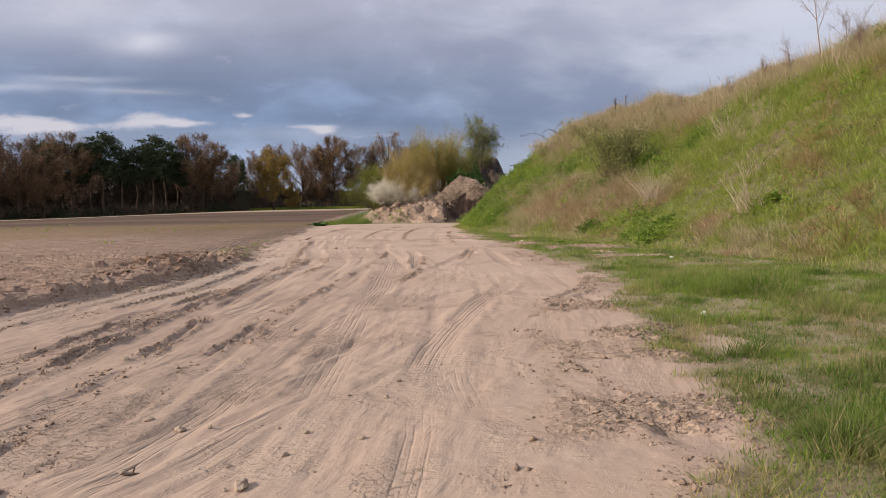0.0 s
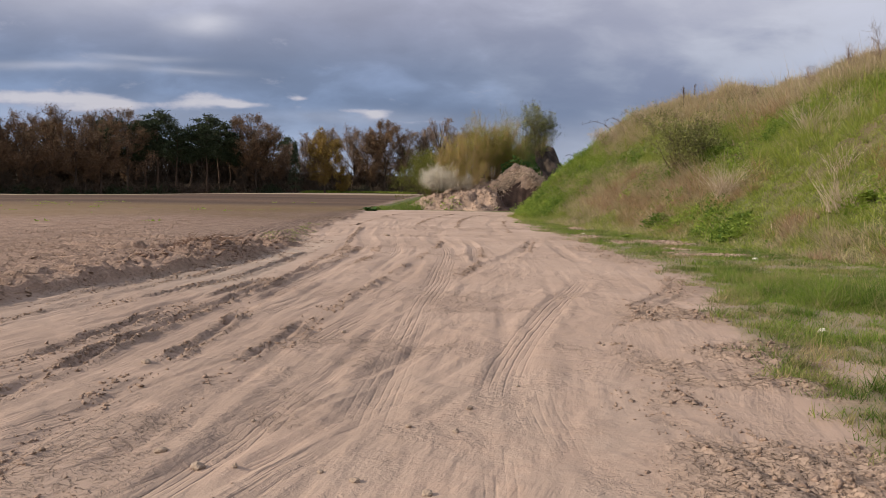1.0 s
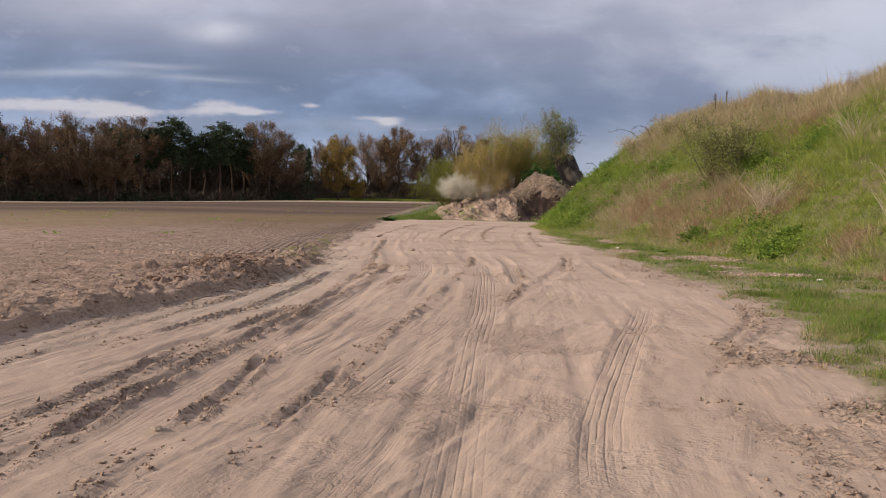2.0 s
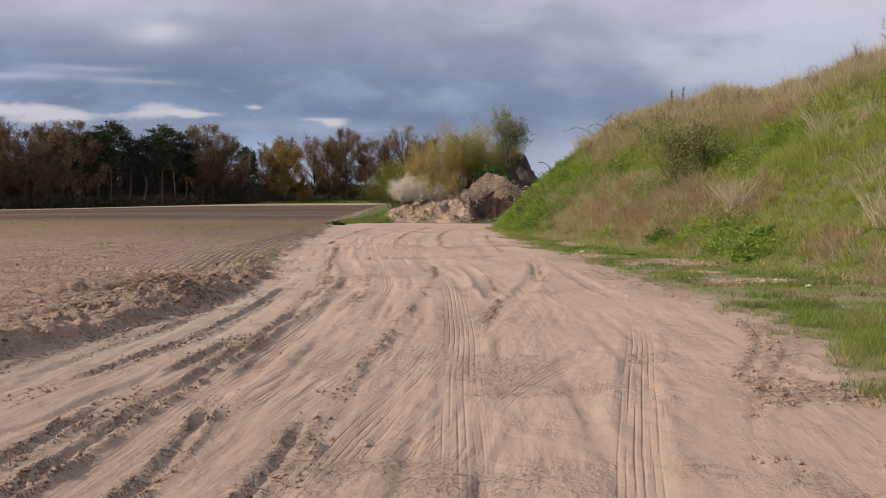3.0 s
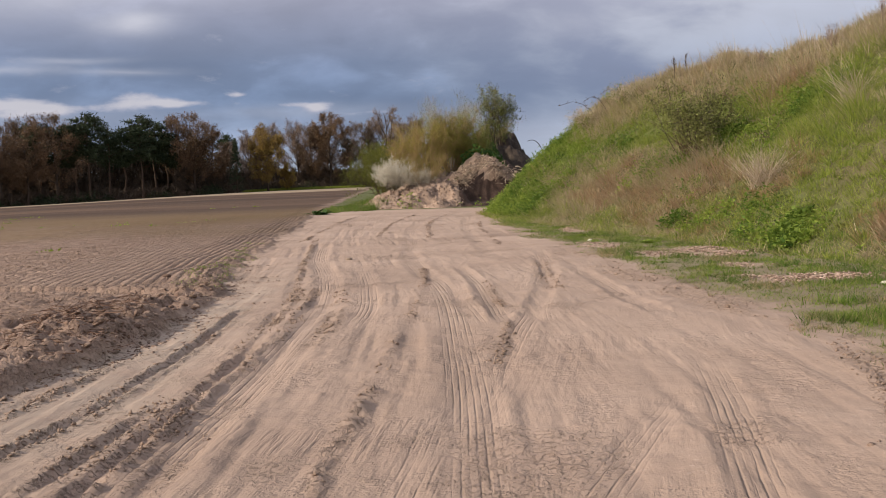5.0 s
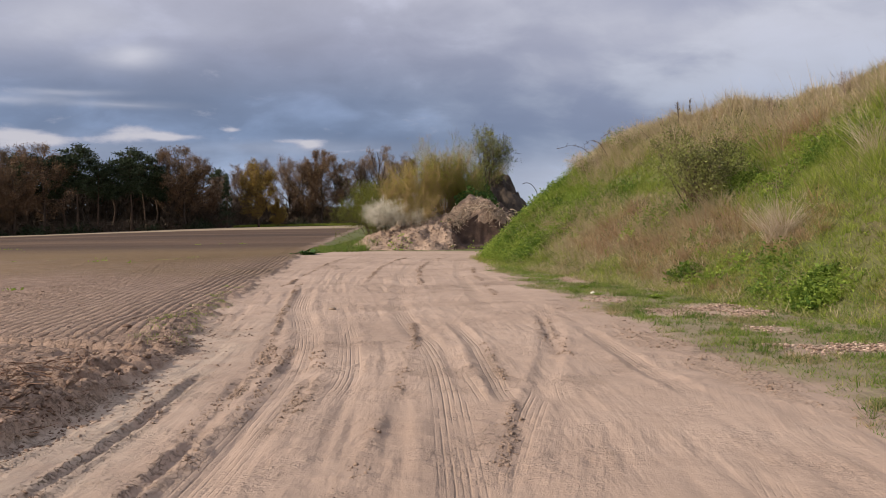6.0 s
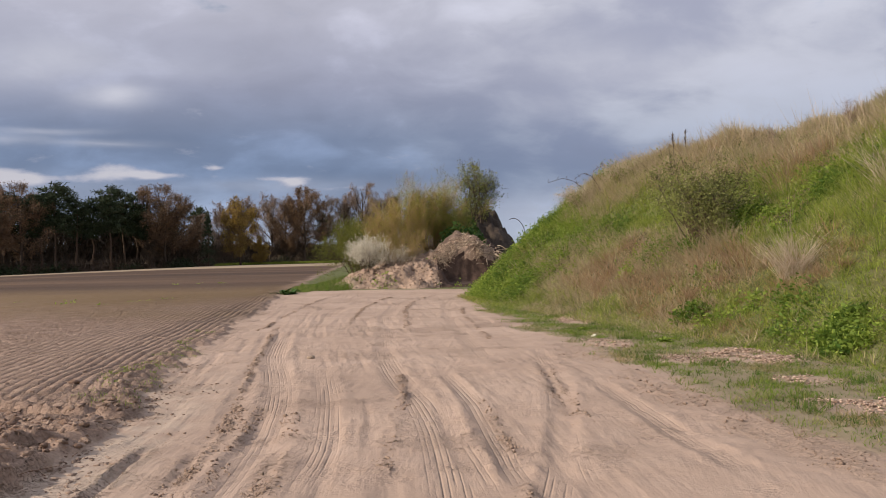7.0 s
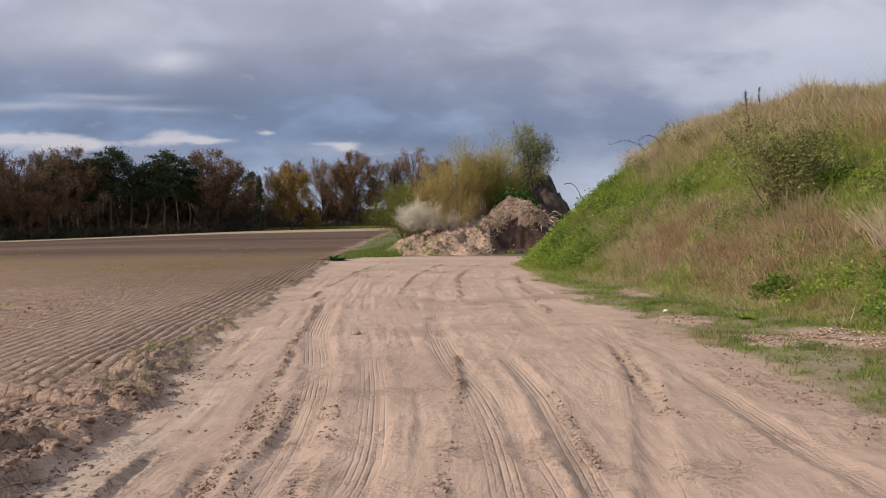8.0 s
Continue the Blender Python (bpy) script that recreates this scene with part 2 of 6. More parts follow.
def plant_material(name, green, green2, dry, through=0.35):
    """Leaves and blades: tone by island, dried where the attribute says so."""
    mat, n, sh, out = material(name)
    rnd = n.add("ShaderNodeNewGeometry").outputs["Random Per Island"]
    col = n.mix(rnd, green, green2)
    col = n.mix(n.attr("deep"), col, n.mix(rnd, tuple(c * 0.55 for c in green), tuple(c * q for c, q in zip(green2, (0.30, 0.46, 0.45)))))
    col = n.mix(n.attr("dry"), col, n.mix(rnd, tuple(c * 0.75 for c in dry), tuple(c * 1.30 for c in dry)))
    col = n.mix(n.attr("russet"), col, n.mix(rnd, (0.25, 0.14, 0.08), (0.50, 0.32, 0.20)))
    n.link(col, sh.inputs["Base Color"])
    sh.inputs["Roughness"].default_value = 0.65
    if through:
        tr = n.add("ShaderNodeBsdfTranslucent")
        n.link(col, tr.inputs[0])
        mixer = n.add("ShaderNodeMixShader")
        mixer.inputs[0].default_value = through
        n.link(sh.outputs[0], mixer.inputs[1])
        n.link(tr.outputs[0], mixer.inputs[2])
        n.link(mixer.outputs[0], out.inputs[0])
    return mat


def rough_material(name, dark, light, scale=8.0, relief=0.02, rough=0.9):
    mat, n, sh, _ = material(name)
    pos = n.add("ShaderNodeTexCoord").outputs["Object"]
    a = n.noise(pos, scale, 6.0, 0.6)
    b = n.noise(pos, scale * 6, 4.0, 0.65)
    tone = n.math("ADD", n.math("MULTIPLY", a, 0.6), n.math("MULTIPLY", b, 0.4))
    n.link(n.ramp(tone, [(0.32, dark), (0.68, light)]), sh.inputs["Base Color"])
    sh.inputs["Roughness"].default_value = rough
    n.link(n.bump(b, 0.6, relief, n.bump(a, 0.6, relief * 3)), sh.inputs["Normal"])
    return mat


GROUND = ground_material()
GRASS = plant_material("grass_blade", (0.150, 0.215, 0.029), (0.40, 0.450, 0.083), (0.48, 0.38, 0.26), 0.5)
TURF = plant_material("turf_blade", (0.080, 0.155, 0.020), (0.25, 0.345, 0.050), (0.42, 0.32, 0.18), 0.5)
ROSE_LEAF = plant_material("rose_leaf", (0.06, 0.075, 0.02), (0.17, 0.18, 0.05), (0.2, 0.15, 0.08))
WEED = plant_material("weed_leaf", (0.12, 0.195, 0.026), (0.36, 0.445, 0.08), (0.30, 0.22, 0.12), 0.5)
STRAW = plant_material("dry_stem", (0.42, 0.325, 0.235), (0.68, 0.56, 0.43), (0.26, 0.15, 0.09), 0.2)
RUSSET = plant_material("russet_root", (0.10, 0.052, 0.034), (0.24, 0.14, 0.095), (0.2, 0.1, 0.06), 0.0)
WILLOW_LEAF = plant_material("willow_leaf", (0.25, 0.225, 0.042), (0.42, 0.365, 0.082), (0.30, 0.20, 0.08))
GREEN_WILLOW = plant_material("green_willow_leaf", (0.20, 0.215, 0.036), (0.36, 0.36, 0.075), (0.30, 0.20, 0.08))
HAW_LEAF = plant_material("hawthorn_leaf", (0.12, 0.155, 0.03), (0.27, 0.29, 0.075), (0.2, 0.15, 0.08))
THORN_LEAF = plant_material("thorn_leaf", (0.12, 0.14, 0.035), (0.32, 0.33, 0.11), (0.2, 0.15, 0.08))
ELDER_LEAF = plant_material("elder_leaf", (0.09, 0.10, 0.018), (0.19, 0.195, 0.036), (0.2, 0.15, 0.08))
IVY_LEAF = plant_material("ivy_leaf", (0.035, 0.085, 0.018), (0.085, 0.16, 0.03), (0.1, 0.08, 0.04), 0.2)
BLOSSOM = plant_material("blossom", (0.50, 0.45, 0.36), (0.80, 0.76, 0.66), (0.4, 0.3, 0.2), 0.25)
BUD_LEAF = plant_material("bud_leaf", (0.27, 0.18, 0.040), (0.38, 0.26, 0.060), (0.30, 0.20, 0.08))
TWIG = plant_material("brown_twig", (0.095, 0.060, 0.036), (0.200, 0.126, 0.074), (0.10, 0.07, 0.05), 0.0)
BUD_BROWN = plant_material("brown_bud", (0.150, 0.088, 0.047), (0.235, 0.140, 0.076), (0.1, 0.07, 0.05), 0.0)
# brown twig darkened: the shade inside the wood is put into its colour
SHADED_TWIG = plant_material("shaded_twig", (0.040, 0.028, 0.020), (0.105, 0.073, 0.048), (0.1, 0.07, 0.05), 0.0)
GREY_TWIG = plant_material("grey_twig", (0.13, 0.092, 0.070), (0.30, 0.215, 0.165), (0.10, 0.07, 0.05), 0.0)
NEEDLE = plant_material("pine_needle", (0.022, 0.036, 0.016), (0.050, 0.066, 0.028), (0.05, 0.04, 0.02), 0.0)
BARK = rough_material("bark", (0.05, 0.036, 0.028), (0.15, 0.112, 0.085), 6.0)
TREE_BARK = rough_material("tree_bark", (0.045, 0.032, 0.024), (0.13, 0.094, 0.070), 2.0)
PINE_BARK = rough_material("pine_bark", (0.04, 0.028, 0.021), (0.125, 0.080, 0.054), 4.0)
ROD = rough_material("willow_rod", (0.26, 0.18, 0.085), (0.44, 0.31, 0.155), 6.0)
EARTH = rough_material("heap_earth", (0.16, 0.112, 0.085), (0.45, 0.328, 0.255), 1.6, 0.05)
ROOT = plant_material("dead_root", (0.20, 0.145, 0.105), (0.56, 0.44, 0.34), (0.2, 0.15, 0.1), 0.0)
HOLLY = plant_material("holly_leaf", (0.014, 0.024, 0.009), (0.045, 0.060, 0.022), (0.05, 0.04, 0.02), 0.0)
# dark soil, its tone lowered further to stand for shadows on the heap
DARK_EARTH = rough_material("dark_earth", (0.022, 0.017, 0.014), (0.085, 0.064, 0.052), 1.6, 0.05)
# moist brown of the dug hollow, with the overhang's shade mixed into it
SHADED_MOIST = rough_material("shaded_moist_earth", (0.040, 0.026, 0.021), (0.125, 0.080, 0.064), 2.5, 0.04)
CLOD = rough_material("clod_soil", (0.19, 0.130, 0.100), (0.43, 0.312, 0.245), 12.0)
CRUMB = rough_material("crumb_soil", (0.19, 0.132, 0.100), (0.41, 0.295, 0.228), 9.0)
MOIST_CLOD = rough_material("moist_clod", (0.100, 0.062, 0.047), (0.32, 0.212, 0.160), 12.0)
STONE = rough_material("stone", (0.20, 0.145, 0.11), (0.42, 0.335, 0.27), 14.0, 0.006)
CHIP = plant_material("wood_chip", (0.17, 0.105, 0.075), (0.58, 0.43, 0.345), (0.3, 0.2, 0.1), 0.0)


# ------------------------------------------------------------------ arithmetic for shapes
def lattice(ix, iy, seed):
    h = (ix.astype(np.int64) * 374761393 + iy.astype(np.int64) * 668265263 + seed * 974634541) & 0xFFFFFFFF
    h = ((h ^ (h >> 13)) * 1274126177) & 0xFFFFFFFF
    return ((h ^ (h >> 16)) & 0xFFFF) / 65535.0


def value_noise(x, y, seed=0):
    ix, iy = np.floor(x), np.floor(y)
    u, v = x - ix, y - iy
    u, v = u * u * (3 - 2 * u), v * v * (3 - 2 * v)
    a = lattice(ix, iy, seed) * (1 - u) + lattice(ix + 1, iy, seed) * u
    b = lattice(ix, iy + 1, seed) * (1 - u) + lattice(ix + 1, iy + 1, seed) * u
    return (a * (1 - v) + b * v) * 2 - 1


def fbm(x, y, size, octaves=4, seed=0, fall=0.5):
    total, amp, freq, weight = 0.0, 1.0, 1.0 / size, 0.0
    for k in range(octaves):
        total = total + amp * value_noise(x * freq + 17.3 * k, y * freq - 9.1 * k, seed + k)
        weight += amp
        amp, freq = amp * fall, freq * 2.03
    return total / weight


def step(a, b, x):
    t = np.clip((x - a) / (b - a), 0, 1)
    return t * t * (3 - 2 * t)


def along(points, y):
    """x on a line given as (x, y) points, by y."""
    return np.interp(y, [p[1] for p in points], [p[0] for p in points])


def glide(points, y):
    """As along(), with the corners rounded off."""
    return (along(points, y - 0.6) + 2 * along(points, y) + along(points, y + 0.6)) / 4


# wheel ruts of the turning tractor that lie across the field's edge: points by x
FIELD_RUTS = [[(-6.5, 14.5), (-5.2, 13.75), (-4.0, 13.9), (-3.1, 14.3)], [(-4.6, 11.8), (-3.72, 12.24), (-3.3, 12.6)], [(-6.2, 13.5), (-5.0, 13.7), (-3.7, 14.5), (-2.95, 15.6)], [(-8.0, 18.3), (-5.5, 17.8), (-4.2, 17.2), (-3.4, 16.6)]]
FIELD_EDGE = [(-5.2, 2), (-4.7, 6.5), (-4.35, 9), (-4.0, 10.3), (-3.6, 11.6), (-3.25, 12.7), (-3.05, 13.8), (-2.98, 14.9), (-3.1, 16), (-3.22, 17.5), (-3.45, 19.5), (-3.6, 22.5), (-3.78, 28), (-4.0, 37), (-4.25, 43), (-4.3, 60)]
SAND_EDGE = [(0.9, 1), (1.05, 3.3), (1.5, 3.8), (1.9, 4.3), (2.1, 5.5), (2.3, 7), (2.6, 9), (3.0, 12), (2.88, 15), (2.68, 20), (2.6, 26), (2.42, 34), (2.5, 38), (3.1, 42), (5.5, 45.5), (9, 48), (14, 49)]
TOE = [(9.0, -14), (8.3, -2), (7.6, 6), (7.0, 12), (6.3, 16.5), (5.75, 20.5), (5.1, 25), (4.2, 29.5), (3.3, 33.5), (2.75, 37), (2.95, 39.5), (3.9, 42.3), (5.8, 45.2), (9, 48.2), (14, 50.3), (24, 52), (60, 53)]
SLANT = [(-3.4, 2), (-2.0, 5), (-1.1, 7), (-0.55, 9), (-0.1, 11.5), (0.1, 15), (0.1, 30), (0.1, 80)]
FLOW = [(-1.3, 2), (-0.95, 4), (-0.45, 8), (-0.2, 12), (-0.05, 16), (-0.15, 20), (-0.6, 28), (-0.9, 45), (-1, 80)]
# wheel tracks: line, half width, depth, tread (1) or loose ridge (0)
TRACKS = [
    ([(-2.5, 5.8), (-2.28, 7.5), (-2.12, 8.9), (-1.99, 10.06), (-1.84, 11.2), (-1.66, 13.1), (-1.6, 14.6), (-1.6, 15.6), (-1.67, 17.2), (-1.85, 19.2), (-2.22, 21.9), (-2.5, 27)], 0.17, 0.018, 1),
    ([(-0.62, 5), (-0.5, 7.3), (-0.4, 9.26), (-0.26, 11.0), (-0.16, 13.5), (-0.11, 15.5), (-0.17, 17.1), (-0.35, 19.1), (-0.47, 21), (-0.5, 24)], 0.16, 0.013, 1),
    ([(0.10, 5.5), (0.3, 7.0), (0.6, 8.1), (0.95, 9.4), (1.3, 10.6), (1.7, 12.3)], 0.13, 0.010, 1),
    ([(0.07, 13.2), (0.05, 14.1), (0.0, 15.3), (0.01, 16.2), (0.07, 17.4)], 0.10, 0.012, 1),
    ([(-0.1, 11.2), (0.05, 11.9), (0.36, 13.1), (0.78, 14.7), (1.27, 16.8), (1.6, 18.4)], 0.11, 0.009, 1),
    ([(0.0, 12.0), (0.25, 13.1), (0.39, 14.4), (0.43, 15.8), (0.45, 17.1)], 0.035, -0.022, 0),
    ([(1.0, 7.4), (1.24, 8.0), (1.73, 8.9), (2.3, 9.9), (2.76, 10.85)], 0.05, 0.016, 0),
    ([(1.5, 8.9), (1.64, 9.2), (2.04, 9.8), (2.49, 10.9), (2.89, 12.3)], 0.05, 0.014, 0),
    ([(-3.95, 7.6), (-3.72, 8.4), (-3.5, 10.0), (-3.22, 11.6), (-2.98, 12.6), (-2.82, 13.6)], 0.04, -0.022, 0),
    ([(-2.08, 11.2), (-1.9, 12.2), (-1.8, 13.5), (-1.79, 15.8), (-1.83, 17.3)], 0.035, -0.034, 0),
    ([(0.62, 13.4), (0.74, 14.4), (1.1, 16.1), (1.59, 18.6), (2.0, 22)], 0.14, 0.011, 1),
    ([(0.30, 13.5), (0.33, 14.9), (0.37, 17), (0.25, 20)], 0.10, 0.015, 1),
    ([(1.9, 13.5), (1.88, 14.6), (1.9, 15.8), (1.96, 17.4), (2.0, 19)], 0.12, 0.015, 1),
    ([(-0.1, 2.5), (0.0, 3.6), (0.12, 4.4), (0.1, 5.4)], 0.10, 0.010, 1),
    ([(0.42, 4.6), (0.34, 5.6), (0.40, 6.6)], 0.16, 0.008, 1),
    ([(-1.35, 6.6), (-1.2, 7.4), (-0.85, 8.7), (-0.58, 9.8), (-0.4, 11.2)], 0.15, 0.008, 1),
    ([(-0.45, 7.9), (0.0, 8.9), (0.55, 9.9), (1.3, 11.2)], 0.13, 0.007, 1),
    ([(-1.2, 13.5), (-1.05, 15), (-1.15, 17.5), (-1.4, 21)], 0.14, 0.007, 1),
    ([(-1.75, 3.0), (-1.3, 4.6), (-0.9, 6.4), (-0.62, 8.2)], 0.12, 0.007, 1),
    ([(-0.4, 22), (-0.3, 30), (0.2, 36), (1.2, 40), (2.8, 43)], 0.17, 0.009, 1),
    ([(1.0, 21), (1.3, 30), (1.7, 35), (2.4, 39), (3.6, 42)], 0.15, 0.008, 1),
    ([(-2.0, 25), (-1.7, 33), (-0.9, 38), (0.4, 42), (2.0, 44.5)], 0.17, 0.009, 1),
    ([(0.1, 27), (0.3, 33), (0.9, 38), (2.0, 41.5)], 0.07, -0.022, 0),
    ([(-1.2, 28), (-0.9, 34), (-0.2, 39), (1.4, 43)], 0.07, -0.022, 0),
    ([(1.5, 24), (1.7, 30), (2.0, 34)], 0.07, -0.020, 0),
    ([(-3.1, 27), (-2.9, 33), (-2.6, 38), (-1.9, 43)], 0.07, -0.022, 0),
    ([(-2.9, 4.6), (-2.79, 5.7), (-2.59, 7.5), (-2.3, 9.6), (-1.95, 13.5)], 0.055, 0.036, 0),
    ([(-2.2, 3.4), (-2.18, 4.4), (-2.19, 5.7), (-2.05, 7.5), (-1.98, 10.6)], 0.05, 0.032, 0),
    ([(-1.95, 3.0), (-1.75, 4.6), (-1.6, 6.4), (-1.3, 9.0)], 0.04, 0.026, 0),
    ([(-3.2, 5.4), (-2.95, 7.2), (-2.62, 9.0), (-2.3, 11.6)], 0.05, 0.032, 0),
    ([(-3.5, 8.2), (-3.1, 9.5), (-2.8, 11), (-2.55, 13), (-2.5, 16)], 0.045, 0.030, 0),
    ([(-2.8, 6.4), (-2.56, 7.6), (-2.4, 8.6), (-2.2, 9.7), (-2.11, 10.4), (-2.13, 11.3), (-2.13, 12.4), (-2.05, 13.9), (-1.98, 15.2), (-2.0, 16.2), (-2.24, 18.9), (-2.5, 22.8), (-2.8, 28)], 0.045, -0.024, 0),
    ([(-1.35, 7), (-1.22, 8.6), (-1.15, 9.8), (-1.04, 10.5), (-0.85, 12.2), (-0.76, 13.1), (-0.61, 14.3), (-0.48, 15.6), (-0.33, 17.4), (-0.3, 20)], 0.045, -0.036, 0),
    ([(-2.02, 13.6), (-2.08, 14.6), (-2.02, 15.6), (-2.0, 16.4), (-2.05, 17.4)], 0.05, 0.011, 0),
    ([(-1.55, 12.4), (-1.42, 13.8), (-1.4, 15.4), (-1.5, 17)], 0.04, 0.010, 0),
    ([(1.2, 15.6), (1.3, 17), (1.5, 18.6), (1.75, 20.5)], 0.05, 0.019, 0),
    ([(-3.95, 8.6), (-3.75, 10.5), (-3.35, 12.6), (-2.95, 15.2)], 0.06, 0.011, 0),
    ([(1.0, 6.6), (1.08, 6.0), (1.3, 5.2), (1.62, 4.3), (1.9, 3.4)][::-1], 0.15, 0.034, 0),
    ([(0.72, 5.9), (0.83, 5.4), (1.1, 4.9), (1.41, 4.1)][::-1], 0.13, -0.030, 0),
]


def profile(y):
    """Height of the track along the walk: it climbs a little, then runs level."""
    return np.interp(y, [-20, -2, 0, 2, 4, 6, 9, 14, 20, 28, 60, 3000], [-0.45, -0.41, -0.34, -0.26, -0.17, -0.08, 0.03, 0.07, 0.02, -0.02, 0, 0])


def toe_distance(x, y):
    """Distance to the foot of the embankment, positive on the bank."""
    best = np.full(x.shape, 1e9)
    for (ax, ay), (bx, by) in zip(TOE, TOE[1:]):
        ex, ey = bx - ax, by - ay
        t = np.clip(((x - ax) * ex + (y - ay) * ey) / (ex * ex + ey * ey), 0, 1)
        best = np.minimum(best, np.hypot(x - ax - t * ex, y - ay - t * ey))
    xs = np.where(y < 37, along(TOE[:10], y), 1e9)
    upper = TOE[9:]
    inside = np.where(y < 37, x > xs, (x > 2.75) & (y < np.interp(x, [p[0] for p in upper], [p[1] for p in upper])))
    return np.where(inside, best, -best)


def bank(x, y):
    """The embankment above the level ground."""
    d = toe_distance(x, y)
    d = d + 0.30 * fbm(x, y, 5.0, 3, 31) * step(0.3, 2.5, d)
    steep = 0.68 + 0.22 * step(29, 38, y) + 0.05 * step(16, 8, y)
    top = np.interp(y, [10, 20, 25, 28, 31, 33, 35, 38, 42], [8.2, 7.1, 6.15, 5.6, 5.1, 4.85, 4.65, 4.4, 4.35]) + 0.25 * fbm(x, y, 4.0, 3, 35)
    k = 2.2
    h = -np.log(np.exp(-k * steep * np.maximum(d, -2.0)) + np.exp(-k * top)) / k
    h = np.where(d > -0.8, h, -1.0)
    h = 0.5 * (h + np.sqrt(h * h + 0.02)) - 0.01 * step(0.5, -0.5, d)
    return np.where(d > -0.8, h, 0.0) + (0.34 * fbm(x, y, 1.3, 3, 37) + 0.13 * fbm(x, y, 0.5, 2, 38)) * step(0.2, 1.5, d)


def field_side(x, y):
    """Distance into the field from its edge: a straight plough cut at first, ragged further on."""
    loose = 0.25 + 0.75 * step(14.4, 16.5, y)
    return along(FIELD_EDGE, y) - x + loose * (0.30 * fbm(x, y, 0.55, 4, 3, 0.65) + 0.25 * fbm(x, y, 2.3, 2, 4))


def blocks(x, y, size, seed, lo=-0.05, hi=0.28):
    """Broken lumps with steep sides and gaps between them."""
    return step(lo, hi, fbm(x, y, size, 3, seed, 0.6))


def ground_height(x, y, relief=True):
    z = profile(y) + bank(x, y)
    se = along(SAND_EDGE, np.minimum(y, 49))
    left = field_side(x, y)
    z = z + (0.045 + 0.060 * step(16.5, 14.0, y)) * step(-0.04, 0.10, left) - 0.7 * step(15, 60, left)
    if relief:
        near = step(70, 30, y)
        on_field = step(0, 0.3, left)
        on_sand = (1 - on_field) * step(0.3, -0.3, x - se)
        z = z + near * (0.028 * fbm(x, y, 1.9, 3, 5) + 0.012 * fbm(x, y, 0.42, 3, 6, 0.6)) * (1 - on_field)
        rough_here = step(-0.15, 0.35, fbm(x, y, 1.1, 3, 9))
        z = z + near * on_sand * rough_here * (0.007 * blocks(x, y, 0.16, 7, 0.0, 0.3) + 0.006 * blocks(x, y, 0.085, 10, 0.05, 0.35))
        u = x - along(FLOW, y)
        scored = step(-0.2, 0.3, fbm(x, y * 0.6, 1.6, 2, 18)) * (0.55 + 0.45 * step(0.3, -0.8, x))
        z = z + near * on_sand * (0.010 * fbm(u, y * 0.10, 0.28, 3, 8) - 0.030 * scored * np.maximum(fbm(u, y * 0.05, 0.13, 2, 19, 0.6), 0))
        slant = x - glide(SLANT, y)
        z = z - near * on_sand * (0.030 * step(-0.3, 0.2, fbm(x, y, 1.5, 2, 20)) * (0.4 + 0.6 * step(0.4, -0.6, x)) * step(13, 9, y)) * np.maximum(fbm(slant, y * 0.05, 0.11, 2, 22, 0.6), 0)
        lump = 0.7 - 2.2 * np.abs(fbm(x, y, 0.20, 3, 11, 0.7))
        rows = step(16, 20, y) * step(0.1, 0.5, left) * step(4.2, 2.6, left)
        z = z + on_field * near * (0.064 * lump * (1 - 0.85 * rows) * step(22, 6, left + 0 * y) + 0.03 * fbm(x, y, 1.5, 2, 14))
        drill = np.abs(np.sin((along(FIELD_EDGE, y) - x) * math.pi / 0.165)) ** 0.7 * step(0.1, 0.4, left) * step(2.2, 1.2, left) * step(17, 20, y)
        z = z + near * 0.034 * drill * (0.8 + 0.5 * fbm(x, y * 0.4, 0.5, 2, 15))
        berm = np.exp(-((left - 0.35) / 0.35) ** 2) * step(26, 17, y)
        z = z + near * berm * (0.030 * (0.6 + fbm(x, y, 0.5, 3, 16)) + 0.055 * blocks(x, y, 0.20, 17))
        for rut in FIELD_RUTS:
            d = y - np.interp(x, [q[0] for q in rut], [q[1] for q in rut]) + 0.05 * fbm(x, y, 0.6, 2, 34)
            z = z + on_field * step(rut[0][0], rut[0][0] + 0.5, x) * (0.055 * np.exp(-((d - 0.16) / 0.09) ** 2) - 0.060 * np.exp(-(d / 0.12) ** 2))
        heaped = np.exp(-((x + 3.75) / 0.42) ** 2 - ((y - 13.7) / 0.95) ** 2)
        z = z + heaped * (0.06 + 0.09 * blocks(x, y, 0.16, 33))
        for line, half, depth, tread in TRACKS:
            y0, y1 = line[0][1], line[-1][1]
            here = (y > y0) & (y < y1) & (x > min(p[0] for p in line) - 0.7) & (x < max(p[0] for p in line) + 0.7)
            if not here.any():
                continue
            tx, ty = x[here], y[here]
            d = np.abs(tx - glide(line, ty) - (0.012 if tread else 0.035) * fbm(tx * 0, ty, 2.6 if tread else 0.7, 3, 21, 0.6))
            fade = step(y0, y0 + 0.8, ty) * step(y1, y1 - 1.2, ty)
            if not tread:
                fade = fade * step(-0.45, 0.15, fbm(tx * 0 + depth * 90, ty, 1.3, 3, 29))
            if depth > 0:
                lip = np.exp(-((d - 1.45 * half) / (0.45 * half)) ** 2) * (0.6 + 1.1 * fbm(tx, ty, 0.16, 3, 23))
                z[here] += fade * depth * (0.8 * lip - np.exp(-(d / half) ** 4))
            else:
                wide = half * (1.0 + 0.6 * fbm(tx * 0, ty, 0.6, 2, 24))
                z[here] -= fade * depth * np.exp(-(d / wide) ** 2) * (0.28 + 1.0 * blocks(tx, ty, 0.10, 25, -0.12, 0.15))
